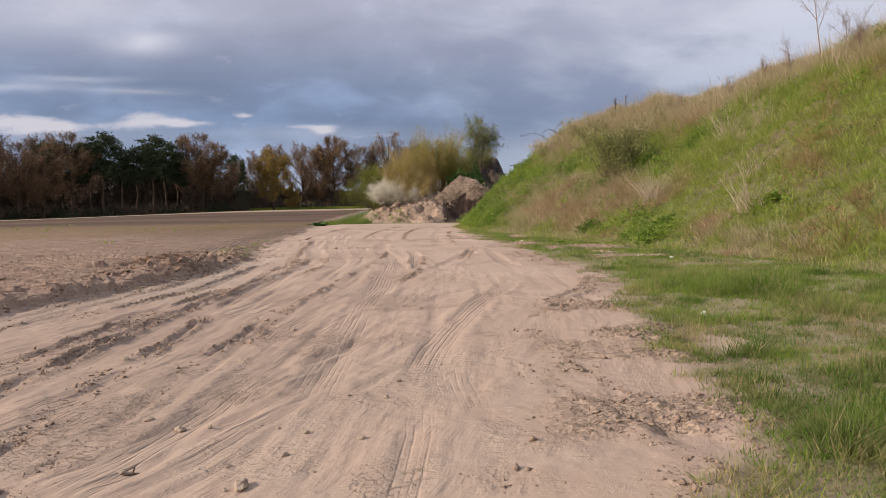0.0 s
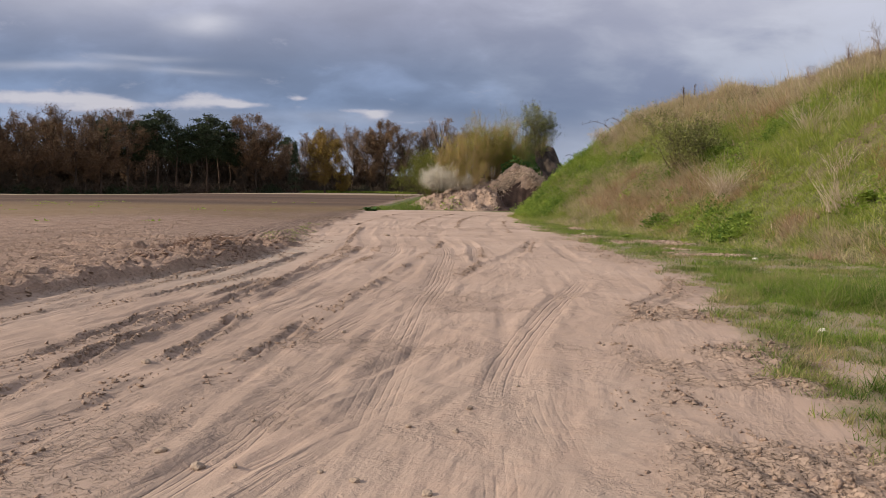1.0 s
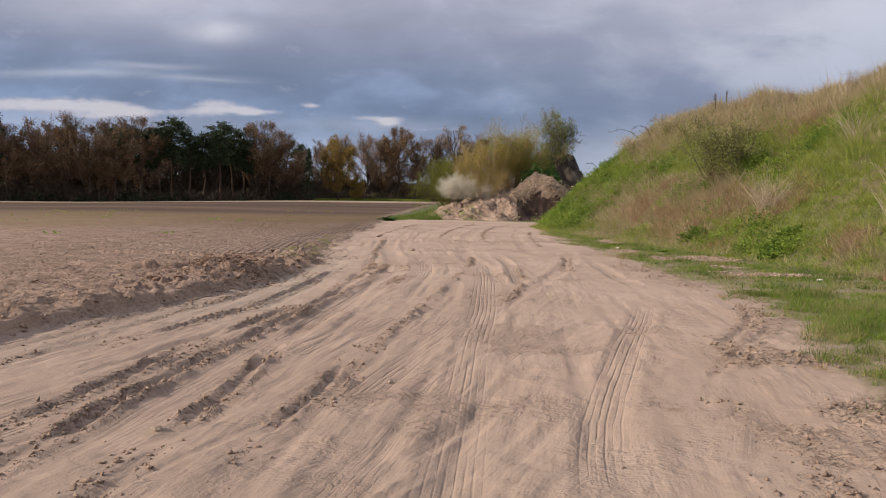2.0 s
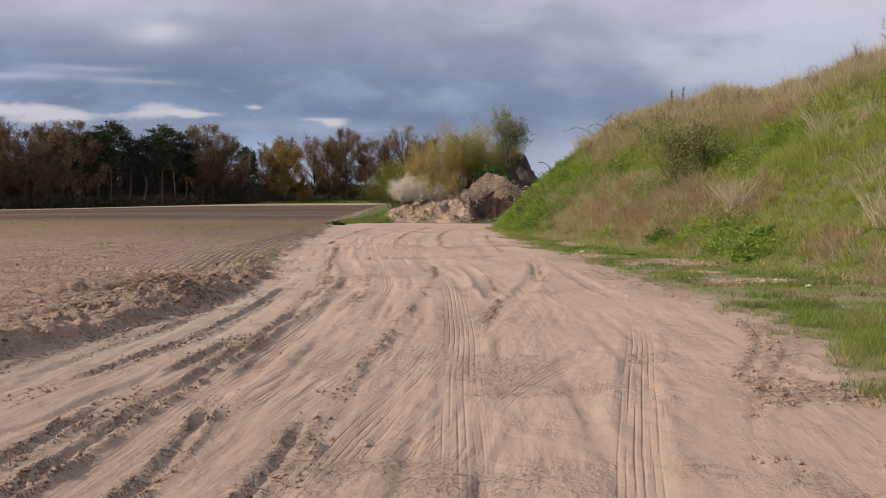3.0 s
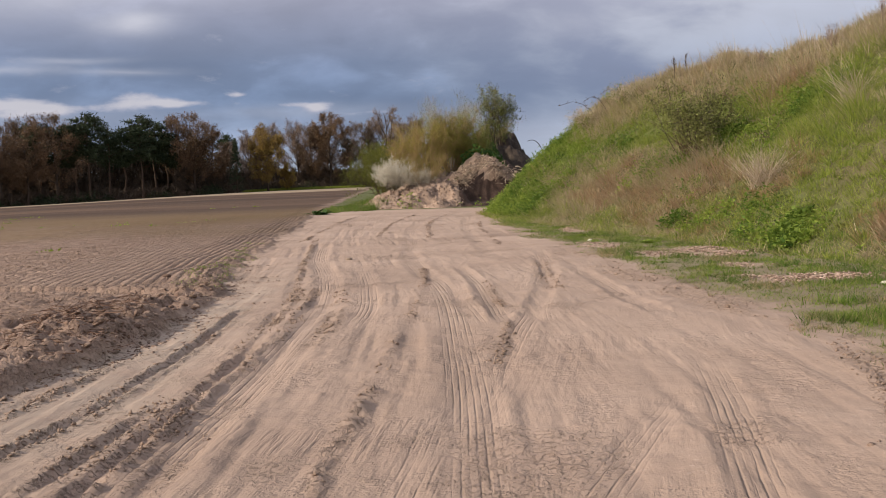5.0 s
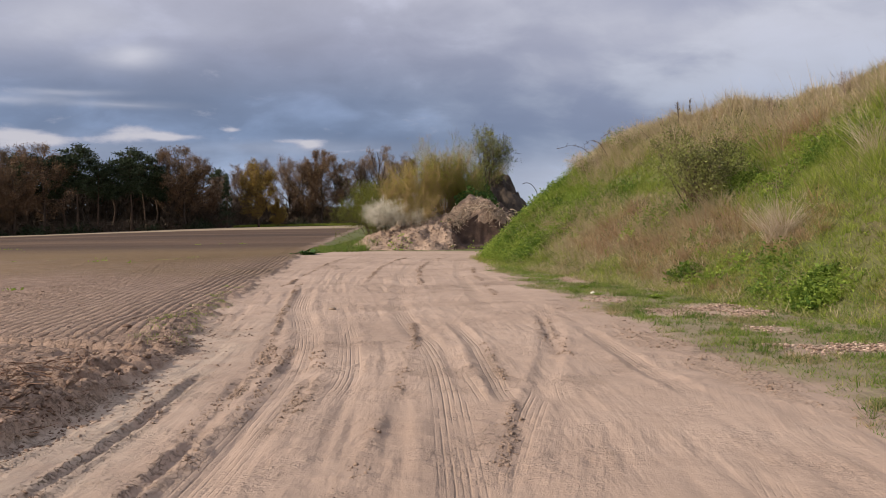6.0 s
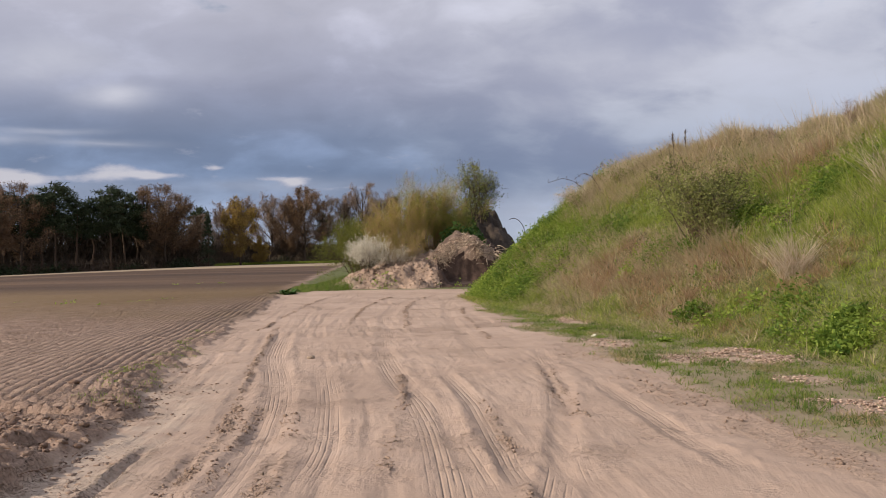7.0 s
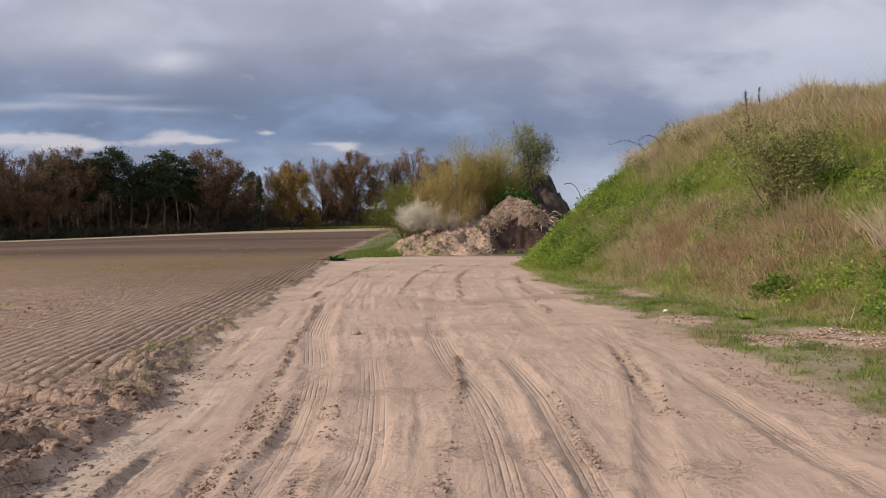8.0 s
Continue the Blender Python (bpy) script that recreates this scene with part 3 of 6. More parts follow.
        z = z + churn(x, y) * (0.020 * fbm(x, y, 0.3, 2, 28) + 0.020 * blocks(x, y, 0.12, 27, 0.0, 0.2))
    return z


def churn(x, y):
    """Where hooves and wheels have broken up the sand beside the turf."""
    se = along(SAND_EDGE, np.minimum(y, 49))
    band = step(-1.35, -0.8, x - se) * step(0.45, 0.1, x - se) * step(3.0, 4.2, y) * step(9.8, 8.8, y)
    thin = step(-0.75, -0.3, x - se) * step(0.25, 0.0, x - se) * step(9, 10, y) * step(24, 17, y) * 0.6
    return np.maximum(band, thin) * step(-0.35, 0.15, fbm(x, y, 0.8, 3, 41))


def torn_crust(x, y):
    """Where the crust of the sand is torn up into plates and crumbs."""
    best = np.maximum(churn(x, y), 0.8 * np.exp(-((along(FIELD_EDGE, y) - x + 0.15) / 0.35) ** 2) * step(-0.3, 0.2, fbm(x, y, 0.7, 2, 111)))
    for line, half, depth, tread in TRACKS:
        here = (y > line[0][1]) & (y < line[-1][1]) & (x > min(p[0] for p in line) - 0.7) & (x < max(p[0] for p in line) + 0.7)
        if not tread and here.any():
            tx, ty = x[here], y[here]
            d = np.abs(tx - glide(line, ty) - 0.035 * fbm(tx * 0, ty, 0.7, 3, 21, 0.6)) - (0 if depth < 0 else 1.2 * half)
            fade = step(line[0][1], line[0][1] + 0.6, ty) * step(line[-1][1], line[-1][1] - 0.8, ty) * step(-0.45, 0.15, fbm(tx * 0 + depth * 90, ty, 1.3, 3, 29))
            best[here] = np.maximum(best[here], np.exp(-(d / 0.10) ** 2) * fade)
    return np.maximum(best, 0.7 * step(0.15, 0.45, fbm(x, y, 0.9, 3, 141)))


def np_mesh(name, verts, faces, mat, smooth=False, attrs=None):
    """A mesh from arrays; all faces have the same number of corners."""
    me = bpy.data.meshes.new(name)
    faces = np.asarray(faces, dtype=np.int32)
    count, corners = faces.shape
    me.vertices.add(len(verts))
    me.vertices.foreach_set("co", np.asarray(verts, dtype=np.float32).ravel())
    me.loops.add(count * corners)
    me.loops.foreach_set("vertex_index", faces.ravel())
    me.polygons.add(count)
    me.polygons.foreach_set("loop_start", np.arange(0, count * corners, corners, dtype=np.int32))
    me.update(calc_edges=True)
    if smooth:
        me.shade_smooth()
    for key, values in (attrs or {}).items():
        at = me.attributes.new(key, "FLOAT", "POINT")
        at.data.foreach_set("value", np.asarray(values, dtype=np.float32).ravel())
    me.materials.append(mat)
    return me


def thing(name, label, category, group="", kind="", data=None, at=None):
    ob = new(name, data)
    if at is not None:
        ob.matrix_world = at
    return tagged(ob, label, category, group, kind)


def part(name, data, parent, label=""):
    ob = new(name, data)
    ob.parent = parent
    if label:
        tagged(ob, label)
    return ob


# ------------------------------------------------------------------ the ground, one sheet cut along its kinds
def spread(start, first, grow, end):
    out, s = [], first
    while abs(start) < abs(end):
        start += math.copysign(s, end)
        s *= grow
        out.append(start)
    return out


xs = np.array(sorted(spread(-4.9, 0.042, 1.06, -900)) + list(np.arange(-4.9, 3.3, 0.030)) + spread(3.3, 0.045, 1.06, 7.0) + list(np.arange(7.3, 14.0, 0.24)) + spread(14.0, 0.15, 1.12, 900))
ys = np.array(list(np.arange(-30, 2.4, 0.6)) + list(np.arange(2.4, 16, 0.032)) + list(np.arange(16, 26, 0.050)) + spread(26.0, 0.06, 1.020, 70) )
ys = np.concatenate([ys, ys[-1] + np.cumsum(0.9 * 1.06 ** np.arange(72))])
GX, GY = np.meshgrid(xs, ys)
GZ = ground_height(GX, GY)
EDGE_L = field_side(GX, GY)
EDGE_R = GX - along(SAND_EDGE, np.minimum(GY, 49)) + 0.55 * fbm(GX, GY, 1.3, 3, 51) + 0.18 * fbm(GX, GY, 0.3, 2, 52)
BANK = toe_distance(GX, GY)
WILD = step(46.0, 48.0, GY + 0.25 * GX + 0.6 * fbm(GX, GY, 1.5, 2, 63)) * step(0.2, -0.1, EDGE_L)
CHIP_PATCHES = ((4.8, 20.5, 0.65, 1.15, 2200), (3.75, 20.2, 0.5, 0.5, 260), (4.05, 27.9, 0.5, 1.0, 1300), (3.9, 16.0, 0.35, 0.6, 700), (4.65, 11.2, 0.7, 0.25, 600), (4.84, 16.1, 0.75, 0.35, 800), (5.1, 24.4, 0.5, 0.8, 500),
                (3.3, 22.6, 0.5, 0.8, 300), (4.4, 17.9, 0.4, 0.5, 400), (2.67, 6.65, 0.35, 0.4, 0))
BARE = np.zeros_like(GX)
for cx, cy, rx, ry, _ in CHIP_PATCHES:
    BARE = np.maximum(BARE, step(1.15, 0.7, np.hypot((GX - cx) / rx, (GY - cy) / ry) + 0.3 * fbm(GX, GY, 0.5, 3, 68)))
tread_u, tread_m, second = np.zeros_like(GX), np.zeros_like(GX), np.zeros_like(GX)
for line, half, depth, tread in TRACKS:
    if tread:
        d = GX - glide(line, GY) - 0.012 * fbm(GX * 0, GY, 2.6, 2, 21)
        m = np.exp(-(d / half) ** 4) * step(line[0][1], line[0][1] + 1.2, GY) * step(line[-1][1], line[-1][1] - 2.5, GY)
        second = np.maximum(second, np.minimum(m, tread_m))
        tread_u, tread_m = np.where(m > tread_m, d, tread_u), np.maximum(m, tread_m)
tread_m *= np.clip(1 - 3.0 * second, 0, 1)
tread_m *= 0.25 + 0.75 * step(-0.45, 0.15, fbm(GX, GY * 0.5, 0.8, 3, 55))
dist_f = np.hypot(GX, GY)
ATTRS = {
    "row_u": along(FIELD_EDGE, GY) - GX, "row_m": step(15.5, 19, GY) * step(0.05, 0.4, EDGE_L) * (0.08 + 0.92 * step(6.0, 1.5, EDGE_L)) * step(60, 30, GY),
    "across": GX - along(FLOW, GY), "scratch": GX - glide(SLANT, GY), "scratched": 0.05 + step(0.8, -0.5, GX) * step(14, 8, GY), "along": GY, "tread_u": tread_u, "tread_m": tread_m,
    # "far" brings in the soil colour that holds the cloud shadow
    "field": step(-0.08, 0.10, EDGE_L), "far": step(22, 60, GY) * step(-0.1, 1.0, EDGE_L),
    "sprouts": 0.62 * step(24, 34, GY) * step(58, 44, GY) * step(-0.7, 0.5, fbm(GX, GY, 9, 3, 57)),
    "strip": step(-1.12, -0.95, (GY - 7.4 - np.interp(np.degrees(np.arctan2(GX + 0.7, np.maximum(GY - 7.4, 1))), [-42, -34, -25, -16, -8, 0, 6], [112, 118, 128, 142, 158, 168, 172])) / np.interp(np.degrees(np.arctan2(GX + 0.7, np.maximum(GY - 7.4, 1))), [-42, -25, -8, 3], [7, 16, 38, 42])) * step(0.2, 1.5, EDGE_L),
    "grass": step(-0.1, 0.35, EDGE_R) * step(-0.55, -0.1, fbm(GX, GY, 0.9, 3, 59) + 0.25 * step(0, 1.5, EDGE_R) + 0.3)
    * (1 - 0.85 * BARE) * (0.5 + 0.5 * step(-0.6, 0.6, BANK)) + WILD * step(0.3, 0.0, EDGE_R),
    "dry": step(-0.1, 0.5, fbm(GX, GY, 3.0, 3, 61)) * step(0.0, 1.0, BANK),
    "stained": 0.42 * step(0.6, -1.2, GX + 0.4 * fbm(GX, GY, 1.5, 3, 66)) * step(14, 8, GY) * step(3.5, 6.0, GY) + 0.18 * step(9.5, 5.0, GY) + 0.16 * step(24, 16, GY),
    "churned": churn(GX, GY) * 0.8,
    "torn": np.maximum(torn_crust(GX, GY), 0.75 * step(0.0, 0.3, EDGE_L) * step(14, 4, EDGE_L)) * step(60, 35, GY),
    "grey": 0.3 * step(0.1, -0.1, EDGE_L) * step(-1.1, -0.5, EDGE_L + 0.3 * fbm(GX, GY, 0.8, 3, 67)) * step(14.5, 12, GY),
    "pale": 0.35 * step(3.2, 1.8, np.hypot((GX + 0.9) * 1.0, (GY - 4.4) * 1.0)) + step(0.9, 0.3, np.abs(GX + 3.0)) * step(9, 11, GY) * step(22, 16, GY),
}
nx, ny = len(xs), len(ys)
ids = np.arange(nx * ny).reshape(ny, nx)
QUADS = np.stack([ids[:-1, :-1], ids[:-1, 1:], ids[1:, 1:], ids[1:, :-1]], -1).reshape(-1, 4)
VERTS = np.stack([GX, GY, GZ], -1).reshape(-1, 3)
mid_of = lambda a: a.ravel()[QUADS].mean(1)
kind_l, kind_r, kind_b = mid_of(EDGE_L), mid_of(EDGE_R), mid_of(BANK)
which = np.where(kind_l > 0, 0, np.where(kind_b > 0, 3, np.where((kind_r > 0.05) | (mid_of(WILD) > 0.5), 2, 1)))
for number, (name, label, category) in enumerate((
        ("field", "flat tilled field of brown soil with clods beside the track", "field"),
        ("road", "pale sandy farm track with wheel ruts and footprints", "dirt track"),
        ("verge", "grassy verge between the sandy track and the bank", "grass verge"),
        ("embankment", "steep earth embankment overgrown with grass and dry weeds", "embankment"))):
    faces = QUADS[which == number]
    used, flat_ids = np.unique(faces, return_inverse=True)
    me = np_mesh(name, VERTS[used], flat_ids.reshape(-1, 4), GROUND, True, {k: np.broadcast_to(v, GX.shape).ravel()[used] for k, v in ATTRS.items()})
    thing(name, label, category, kind="structure", data=me)


# ------------------------------------------------------------------ plants: ways to build them
def tubes(segs, sides=3):
    """Tapered prisms from rows of start, end, start radius, end radius."""
    a = np.asarray(segs, dtype=float)
    p, q, r0, r1 = a[:, 0:3], a[:, 3:6], a[:, 6:7], a[:, 7:8]
    d = q - p
    d /= np.linalg.norm(d, axis=1, keepdims=True) + 1e-9
    ref = np.where(np.abs(d[:, 2:3]) > 0.9, np.array([[1.0, 0, 0]]), np.array([[0, 0, 1.0]]))
    u = np.cross(d, ref)
    u /= np.linalg.norm(u, axis=1, keepdims=True)
    v = np.cross(d, u)
    rings = []
    for centre, rad in ((p, r0), (q, r1)):
        for k in range(sides):
            w = 2 * math.pi * k / sides
            rings.append(centre + rad * (math.cos(w) * u + math.sin(w) * v))
    verts = np.stack(rings, 1).reshape(-1, 3)
    base = np.arange(len(a))[:, None] * (2 * sides)
    faces = np.concatenate([base + np.array([[k, (k + 1) % sides, sides + (k + 1) % sides, sides + k]]) for k in range(sides)])
    return verts, faces


def leaves(points, size, rng, droop=0.3, narrow=0.5, upright=0.0):
    """Small pointed leaves, two triangles each, turned at random."""
    count = len(points)
    d = rng.normal(size=(count, 3))
    d[:, 2] = d[:, 2] * 0.6 - droop + upright
    d /= np.linalg.norm(d, axis=1, keepdims=True)
    w = np.cross(d, rng.normal(size=(count, 3)))
    w /= np.linalg.norm(w, axis=1, keepdims=True) + 1e-9
    s = size * rng.uniform(0.6, 1.4, (count, 1))
    verts = np.stack([points, points + d * s * 0.5 + w * s * narrow * 0.5, points + d * s, points + d * s * 0.5 - w * s * narrow * 0.5], 1).reshape(-1, 3)
    return verts, np.arange(count * 4).reshape(-1, 4)


def blades(points, length, width, rng, lean=0.35, wind=(0.1, 0.0)):
    """Grass blades, one triangle each."""
    count = len(points)
    w = rng.uniform(0, 2 * math.pi, count)
    l = np.broadcast_to(length, (count,)) * rng.uniform(0.6, 1.3, count)
    k = rng.normal(0, lean, (count, 2)) + np.array(wind)
    tip = points + np.stack([k[:, 0] * l, k[:, 1] * l, l / np.sqrt(1 + (k ** 2).sum(1))], 1)
    side = np.stack([np.cos(w), np.sin(w), 0 * w], 1) * (np.broadcast_to(width, (count,)) * 0.5)[:, None]
    verts = np.stack([points - side, points + side, tip], 1).reshape(-1, 3)
    return verts, np.arange(count * 3).reshape(-1, 3)


def bent_blades(points, length, width, rng, lean=0.4):
    """Grass blades with a bend, a quad each below a folded tip."""
    count = len(points)
    w = rng.uniform(0, 2 * math.pi, count)
    l = np.broadcast_to(length, (count,)) * rng.uniform(0.55, 1.35, count)
    k = rng.normal(0, lean, (count, 2))
    up = np.stack([k[:, 0] * 0.35, k[:, 1] * 0.35, np.ones(count)], 1) * (l * 0.55)[:, None]
    over = np.stack([k[:, 0] * 1.3, k[:, 1] * 1.3, 0.75 - 0.5 * np.hypot(k[:, 0], k[:, 1])], 1) * (l * 0.5)[:, None]
    side = np.stack([np.cos(w), np.sin(w), 0 * w], 1) * (np.broadcast_to(width, (count,)) * 0.5)[:, None]
    a, b, c, d = points - side, points + side, points + up + side * 0.8, points + up - side * 0.8
    tip = points + up + over
    verts = np.stack([a, b, c, d, tip], 1).reshape(-1, 3)
    base = np.arange(count)[:, None] * 5
    faces = np.concatenate([base + np.array([[0, 1, 2]]), base + np.array([[0, 2, 3]]), base + np.array([[3, 2, 4]])])
    return verts, faces


def grow(rng, start, aim, length, radius, level, plan, segs, tips, lift=0.05):
    """A limb and all that springs from it. plan: by level (children, share of length, angle, wander)."""
    kids, share, angle, wander = plan[level]
    steps = 4 if level == 0 else 3
    p, d, r = np.array(start, float), np.array(aim, float), radius
    d /= np.linalg.norm(d)
    spots = []
    for i in range(steps):
        d = d + rng.normal(0, wander, 3) + np.array([0, 0, lift])
        d /= np.linalg.norm(d)
        q = p + d * length / steps
        r1 = radius * (1 - 0.8 * (i + 1) / steps)
        segs.append((*p, *q, r, r1))
        spots.append((p, q, d.copy(), r1))
        p, r = q, r1
    tips.append((*p, *d))
    if level + 1 >= len(plan):
        return
    for k in range(kids):
        t = rng.uniform(0.25, 1.0) if level else rng.uniform(0.30, 1.0)
        i = min(int(t * steps), steps - 1)
        a, b, dd, rr = spots[i]
        q = a + (b - a) * rng.uniform(0, 1)
        side = rng.normal(size=3)
        side -= dd * side.dot(dd)
        side /= np.linalg.norm(side)
        turn = angle * rng.uniform(0.7, 1.3)
        nd = dd * math.cos(turn) + side * math.sin(turn)
        grow(rng, q, nd, length * share * rng.uniform(0.7, 1.2) * (1.15 - 0.5 * t * (level == 0)), max(rr, radius * 0.15) * 0.7, level + 1, plan, segs, tips, lift)


def jitter(tips, per, reach, rng):
    """Points along and round the ends of twigs."""
    t = np.repeat(np.asarray(tips), per, axis=0)
    return t[:, :3] - t[:, 3:6] * rng.uniform(0, reach, (len(t), 1)) + rng.normal(0, reach * 0.28, (len(t), 3))


def twigs(tips, per, length, width, rng, spray=0.55):
    """A haze of fine twigs, one thin triangle each."""
    t = np.repeat(np.asarray(tips), per, axis=0)
    count = len(t)
    p = t[:, :3] - t[:, 3:6] * rng.uniform(0, length * 1.5, (count, 1))
    d = t[:, 3:6] + rng.normal(0, spray, (count, 3)) + np.array([0, 0, 0.1])
    d /= np.linalg.norm(d, axis=1, keepdims=True)
    w = np.cross(d, rng.normal(size=(count, 3)))
    w /= np.linalg.norm(w, axis=1, keepdims=True)
    l = length * rng.uniform(0.5, 1.3, (count, 1))
    verts = np.stack([p - w * width / 2, p + w * width / 2, p + d * l], 1).reshape(-1, 3)
    return verts, np.arange(count * 3).reshape(-1, 3)


def on_ground(x, y):
    return np.stack([x, y, ground_height(x, y)], 1)


def height_at(x, y):
    return float(ground_height(np.array([float(x)]), np.array([float(y)]))[0])


# ------------------------------------------------------------------ the wood beyond the field
def round_tree(seed, height, width, twig, leaf=None, label="", name="deciduous_tree", low=0.18, limbs=15, spray=9, buds=None):
    """A tree with a rounded crown: limbs bow out to a lumpy envelope and end in sprays of twigs."""
    rng = np.random.default_rng(seed)
    segs, tips = [], []
    p = np.array([0.0, 0.0, -0.2])
    axis = [p]
    for k in range(6):
        q = p + np.array([rng.normal(0, 0.012 * height), rng.normal(0, 0.012 * height), height * 0.14])
        segs.append((*p, *q, height * 0.019 * (1 - k / 6.5), height * 0.019 * (1 - (k + 1) / 6.5)))
        axis.append(q)
        p = q
    axis = np.array(axis)
    middle, rise = height * (0.5 + low / 2), height * (0.5 - low / 2)
    bulge = rng.normal(size=(7, 3))
    bulge /= np.linalg.norm(bulge, axis=1, keepdims=True)

    def reach(d):
        """How far the crown goes in a direction."""
        lump = 0.80 + 0.28 * max(0.0, float((bulge @ d).max())) ** 6
        return np.array([d[0] * width * height, d[1] * width * height, d[2] * rise]) * lump

    for k in range(limbs):
        w, up = 2 * math.pi * (k * 0.618 + rng.uniform(0, 0.2)), rng.uniform(-0.75, 1.0)
        c = math.sqrt(max(0.0, 1 - up * up))
        end = np.array([0, 0, middle]) + reach(np.array([c * math.cos(w), c * math.sin(w), up])) * 0.82
        z0 = np.clip(end[2] - height * rng.uniform(0.15, 0.32), height * 0.12, height * 0.62)
        a = np.array([np.interp(z0, axis[:, 2], axis[:, i]) for i in range(3)])
        bow = (a + end) / 2 + np.array([0, 0, -0.05 * height]) + rng.normal(0, 0.02 * height, 3)
        segs += [(*a, *bow, height * 0.007, height * 0.005), (*bow, *end, height * 0.005, height * 0.0016)]
        for j in range(7):
            t = rng.uniform(0.15, 1.0)
            b = a * (1 - t) ** 2 + 2 * bow * t * (1 - t) + end * t * t
            run = 2 * (1 - t) * (bow - a) + 2 * t * (end - bow)
            radial = b - np.array([0, 0, middle - 0.5 * rise])
            out = 0.75 * run / np.linalg.norm(run) + 0.55 * radial / (np.linalg.norm(radial) + 1e-6) + rng.normal(0, 0.55, 3) + np.array([0, 0, 0.12])
            out /= np.linalg.norm(out)
            e = b + out * height * rng.uniform(0.08, 0.18)
            r = e - np.array([0, 0, middle])
            d = r / np.array([width * height, width * height, rise])
            size = np.linalg.norm(d)
            limit = 1.0 * np.linalg.norm(reach(d / size)) / np.linalg.norm(d / size * np.array([width * height, width * height, rise]))
            if size > limit:
                e = np.array([0, 0, middle]) + r * limit / size
            segs.append((*b, *e, height * 0.0024, height * 0.001))
            for i in range(6):
                t = rng.uniform(0.3, 1.0)
                d = (e - b) / (np.linalg.norm(e - b) + 1e-6) + rng.normal(0, 0.45, 3)
                tips.append((*(b + (e - b) * t + rng.normal(0, 0.014 * height, 3)), *(d / np.linalg.norm(d))))
    grown = height / max(t[2] for t in tips)
    segs = [tuple(np.array(g) * grown) for g in segs]
    tips = [(*(np.array(t[:3]) * grown), *t[3:]) for t in tips]
    ob = thing(name, label, "tree", "trees of the wood")
    part("trunk", np_mesh("trunk", *tubes(segs, 3), TREE_BARK), ob)
    part("crown", np_mesh("crown", *twigs(tips, spray, 0.25 + height * 0.036, 0.040, rng, 0.8), twig), ob)
    if buds:
        part("bud_haze", np_mesh("bud_haze", *leaves(jitter(tips, 5, 0.9, rng), 0.23, rng, 0.0, 0.45), buds), ob, "brown swelling buds")
    if leaf:
        part("foliage", np_mesh("foliage", *leaves(jitter(tips, 10, 0.8, rng), 0.27, rng), leaf), ob)
    return ob


def pine_tree(seed, height):
    rng = np.random.default_rng(seed)
    segs, clumps = [], []
    p = np.array([0.0, 0, -0.2])
    for i in range(6):
        q = p + np.array([rng.normal(0, 0.14), rng.normal(0, 0.14), height / 6])
        segs.append((*p, *q, 0.2 * (1 - i / 7), 0.2 * (1 - (i + 1) / 7)))
        p = q
    for k in range(44):
        s = rng.uniform(0, 1)
        z = height * (0.46 + 0.50 * s)
        w, l = rng.uniform(0, 2 * math.pi), (0.5 + 2.3 * math.sqrt(max(0.0, 1 - s * s)) * (0.5 + 0.5 * s)) * rng.uniform(0.6, 1.15)
        a = np.array([0, 0, z])
        b = a + np.array([math.cos(w) * l, math.sin(w) * l, 0.30 * l])
        segs.append((*a, *b, 0.05, 0.02))
        for j in range(4):
            clumps.append(a + (b - a) * rng.uniform(0.35, 1.1) + rng.normal(0, 0.18, 3))
    pts = np.repeat(np.array(clumps), 28, axis=0) + rng.normal(0, 1, (len(clumps) * 28, 3)) * np.array([0.42, 0.42, 0.13])
    ob = thing("pine_tree", "dark green pine with a bare trunk at the wood's edge", "tree", "trees of the wood")
    part("trunk", np_mesh("trunk", *tubes(segs, 5), PINE_BARK), ob)
    part("crown", np_mesh("crown", *leaves(pts, 0.40, rng, -0.25, 0.34), NEEDLE), ob)
    return ob


def spruce_tree(seed, height):
    rng = np.random.default_rng(seed)
    segs, pts = [(0, 0, -0.2, 0, 0, height, 0.17, 0.01)], []
    for k in range(110):
        z = height * rng.uniform(0.10, 0.99)
        w, l = rng.uniform(0, 2 * math.pi), 0.2 + 2.1 * (1 - z / height)
        b = np.array([math.cos(w) * l, math.sin(w) * l, z - 0.25 * l])
        segs.append((0, 0, z, *b, 0.03, 0.01))
        for j in range(28):
            pts.append(np.array([0, 0, z]) + (b - np.array([0, 0, z])) * rng.uniform(0.1, 1.05) + rng.normal(0, 0.12, 3))
    ob = thing("spruce_tree", "dark pointed spruce standing among bare trees", "tree", "trees of the wood")
    part("trunk", np_mesh("trunk", *tubes(segs, 4), PINE_BARK), ob)
    part("crown", np_mesh("crown", *leaves(np.array(pts), 0.30, rng, 0.3, 0.35), NEEDLE), ob)
    return ob


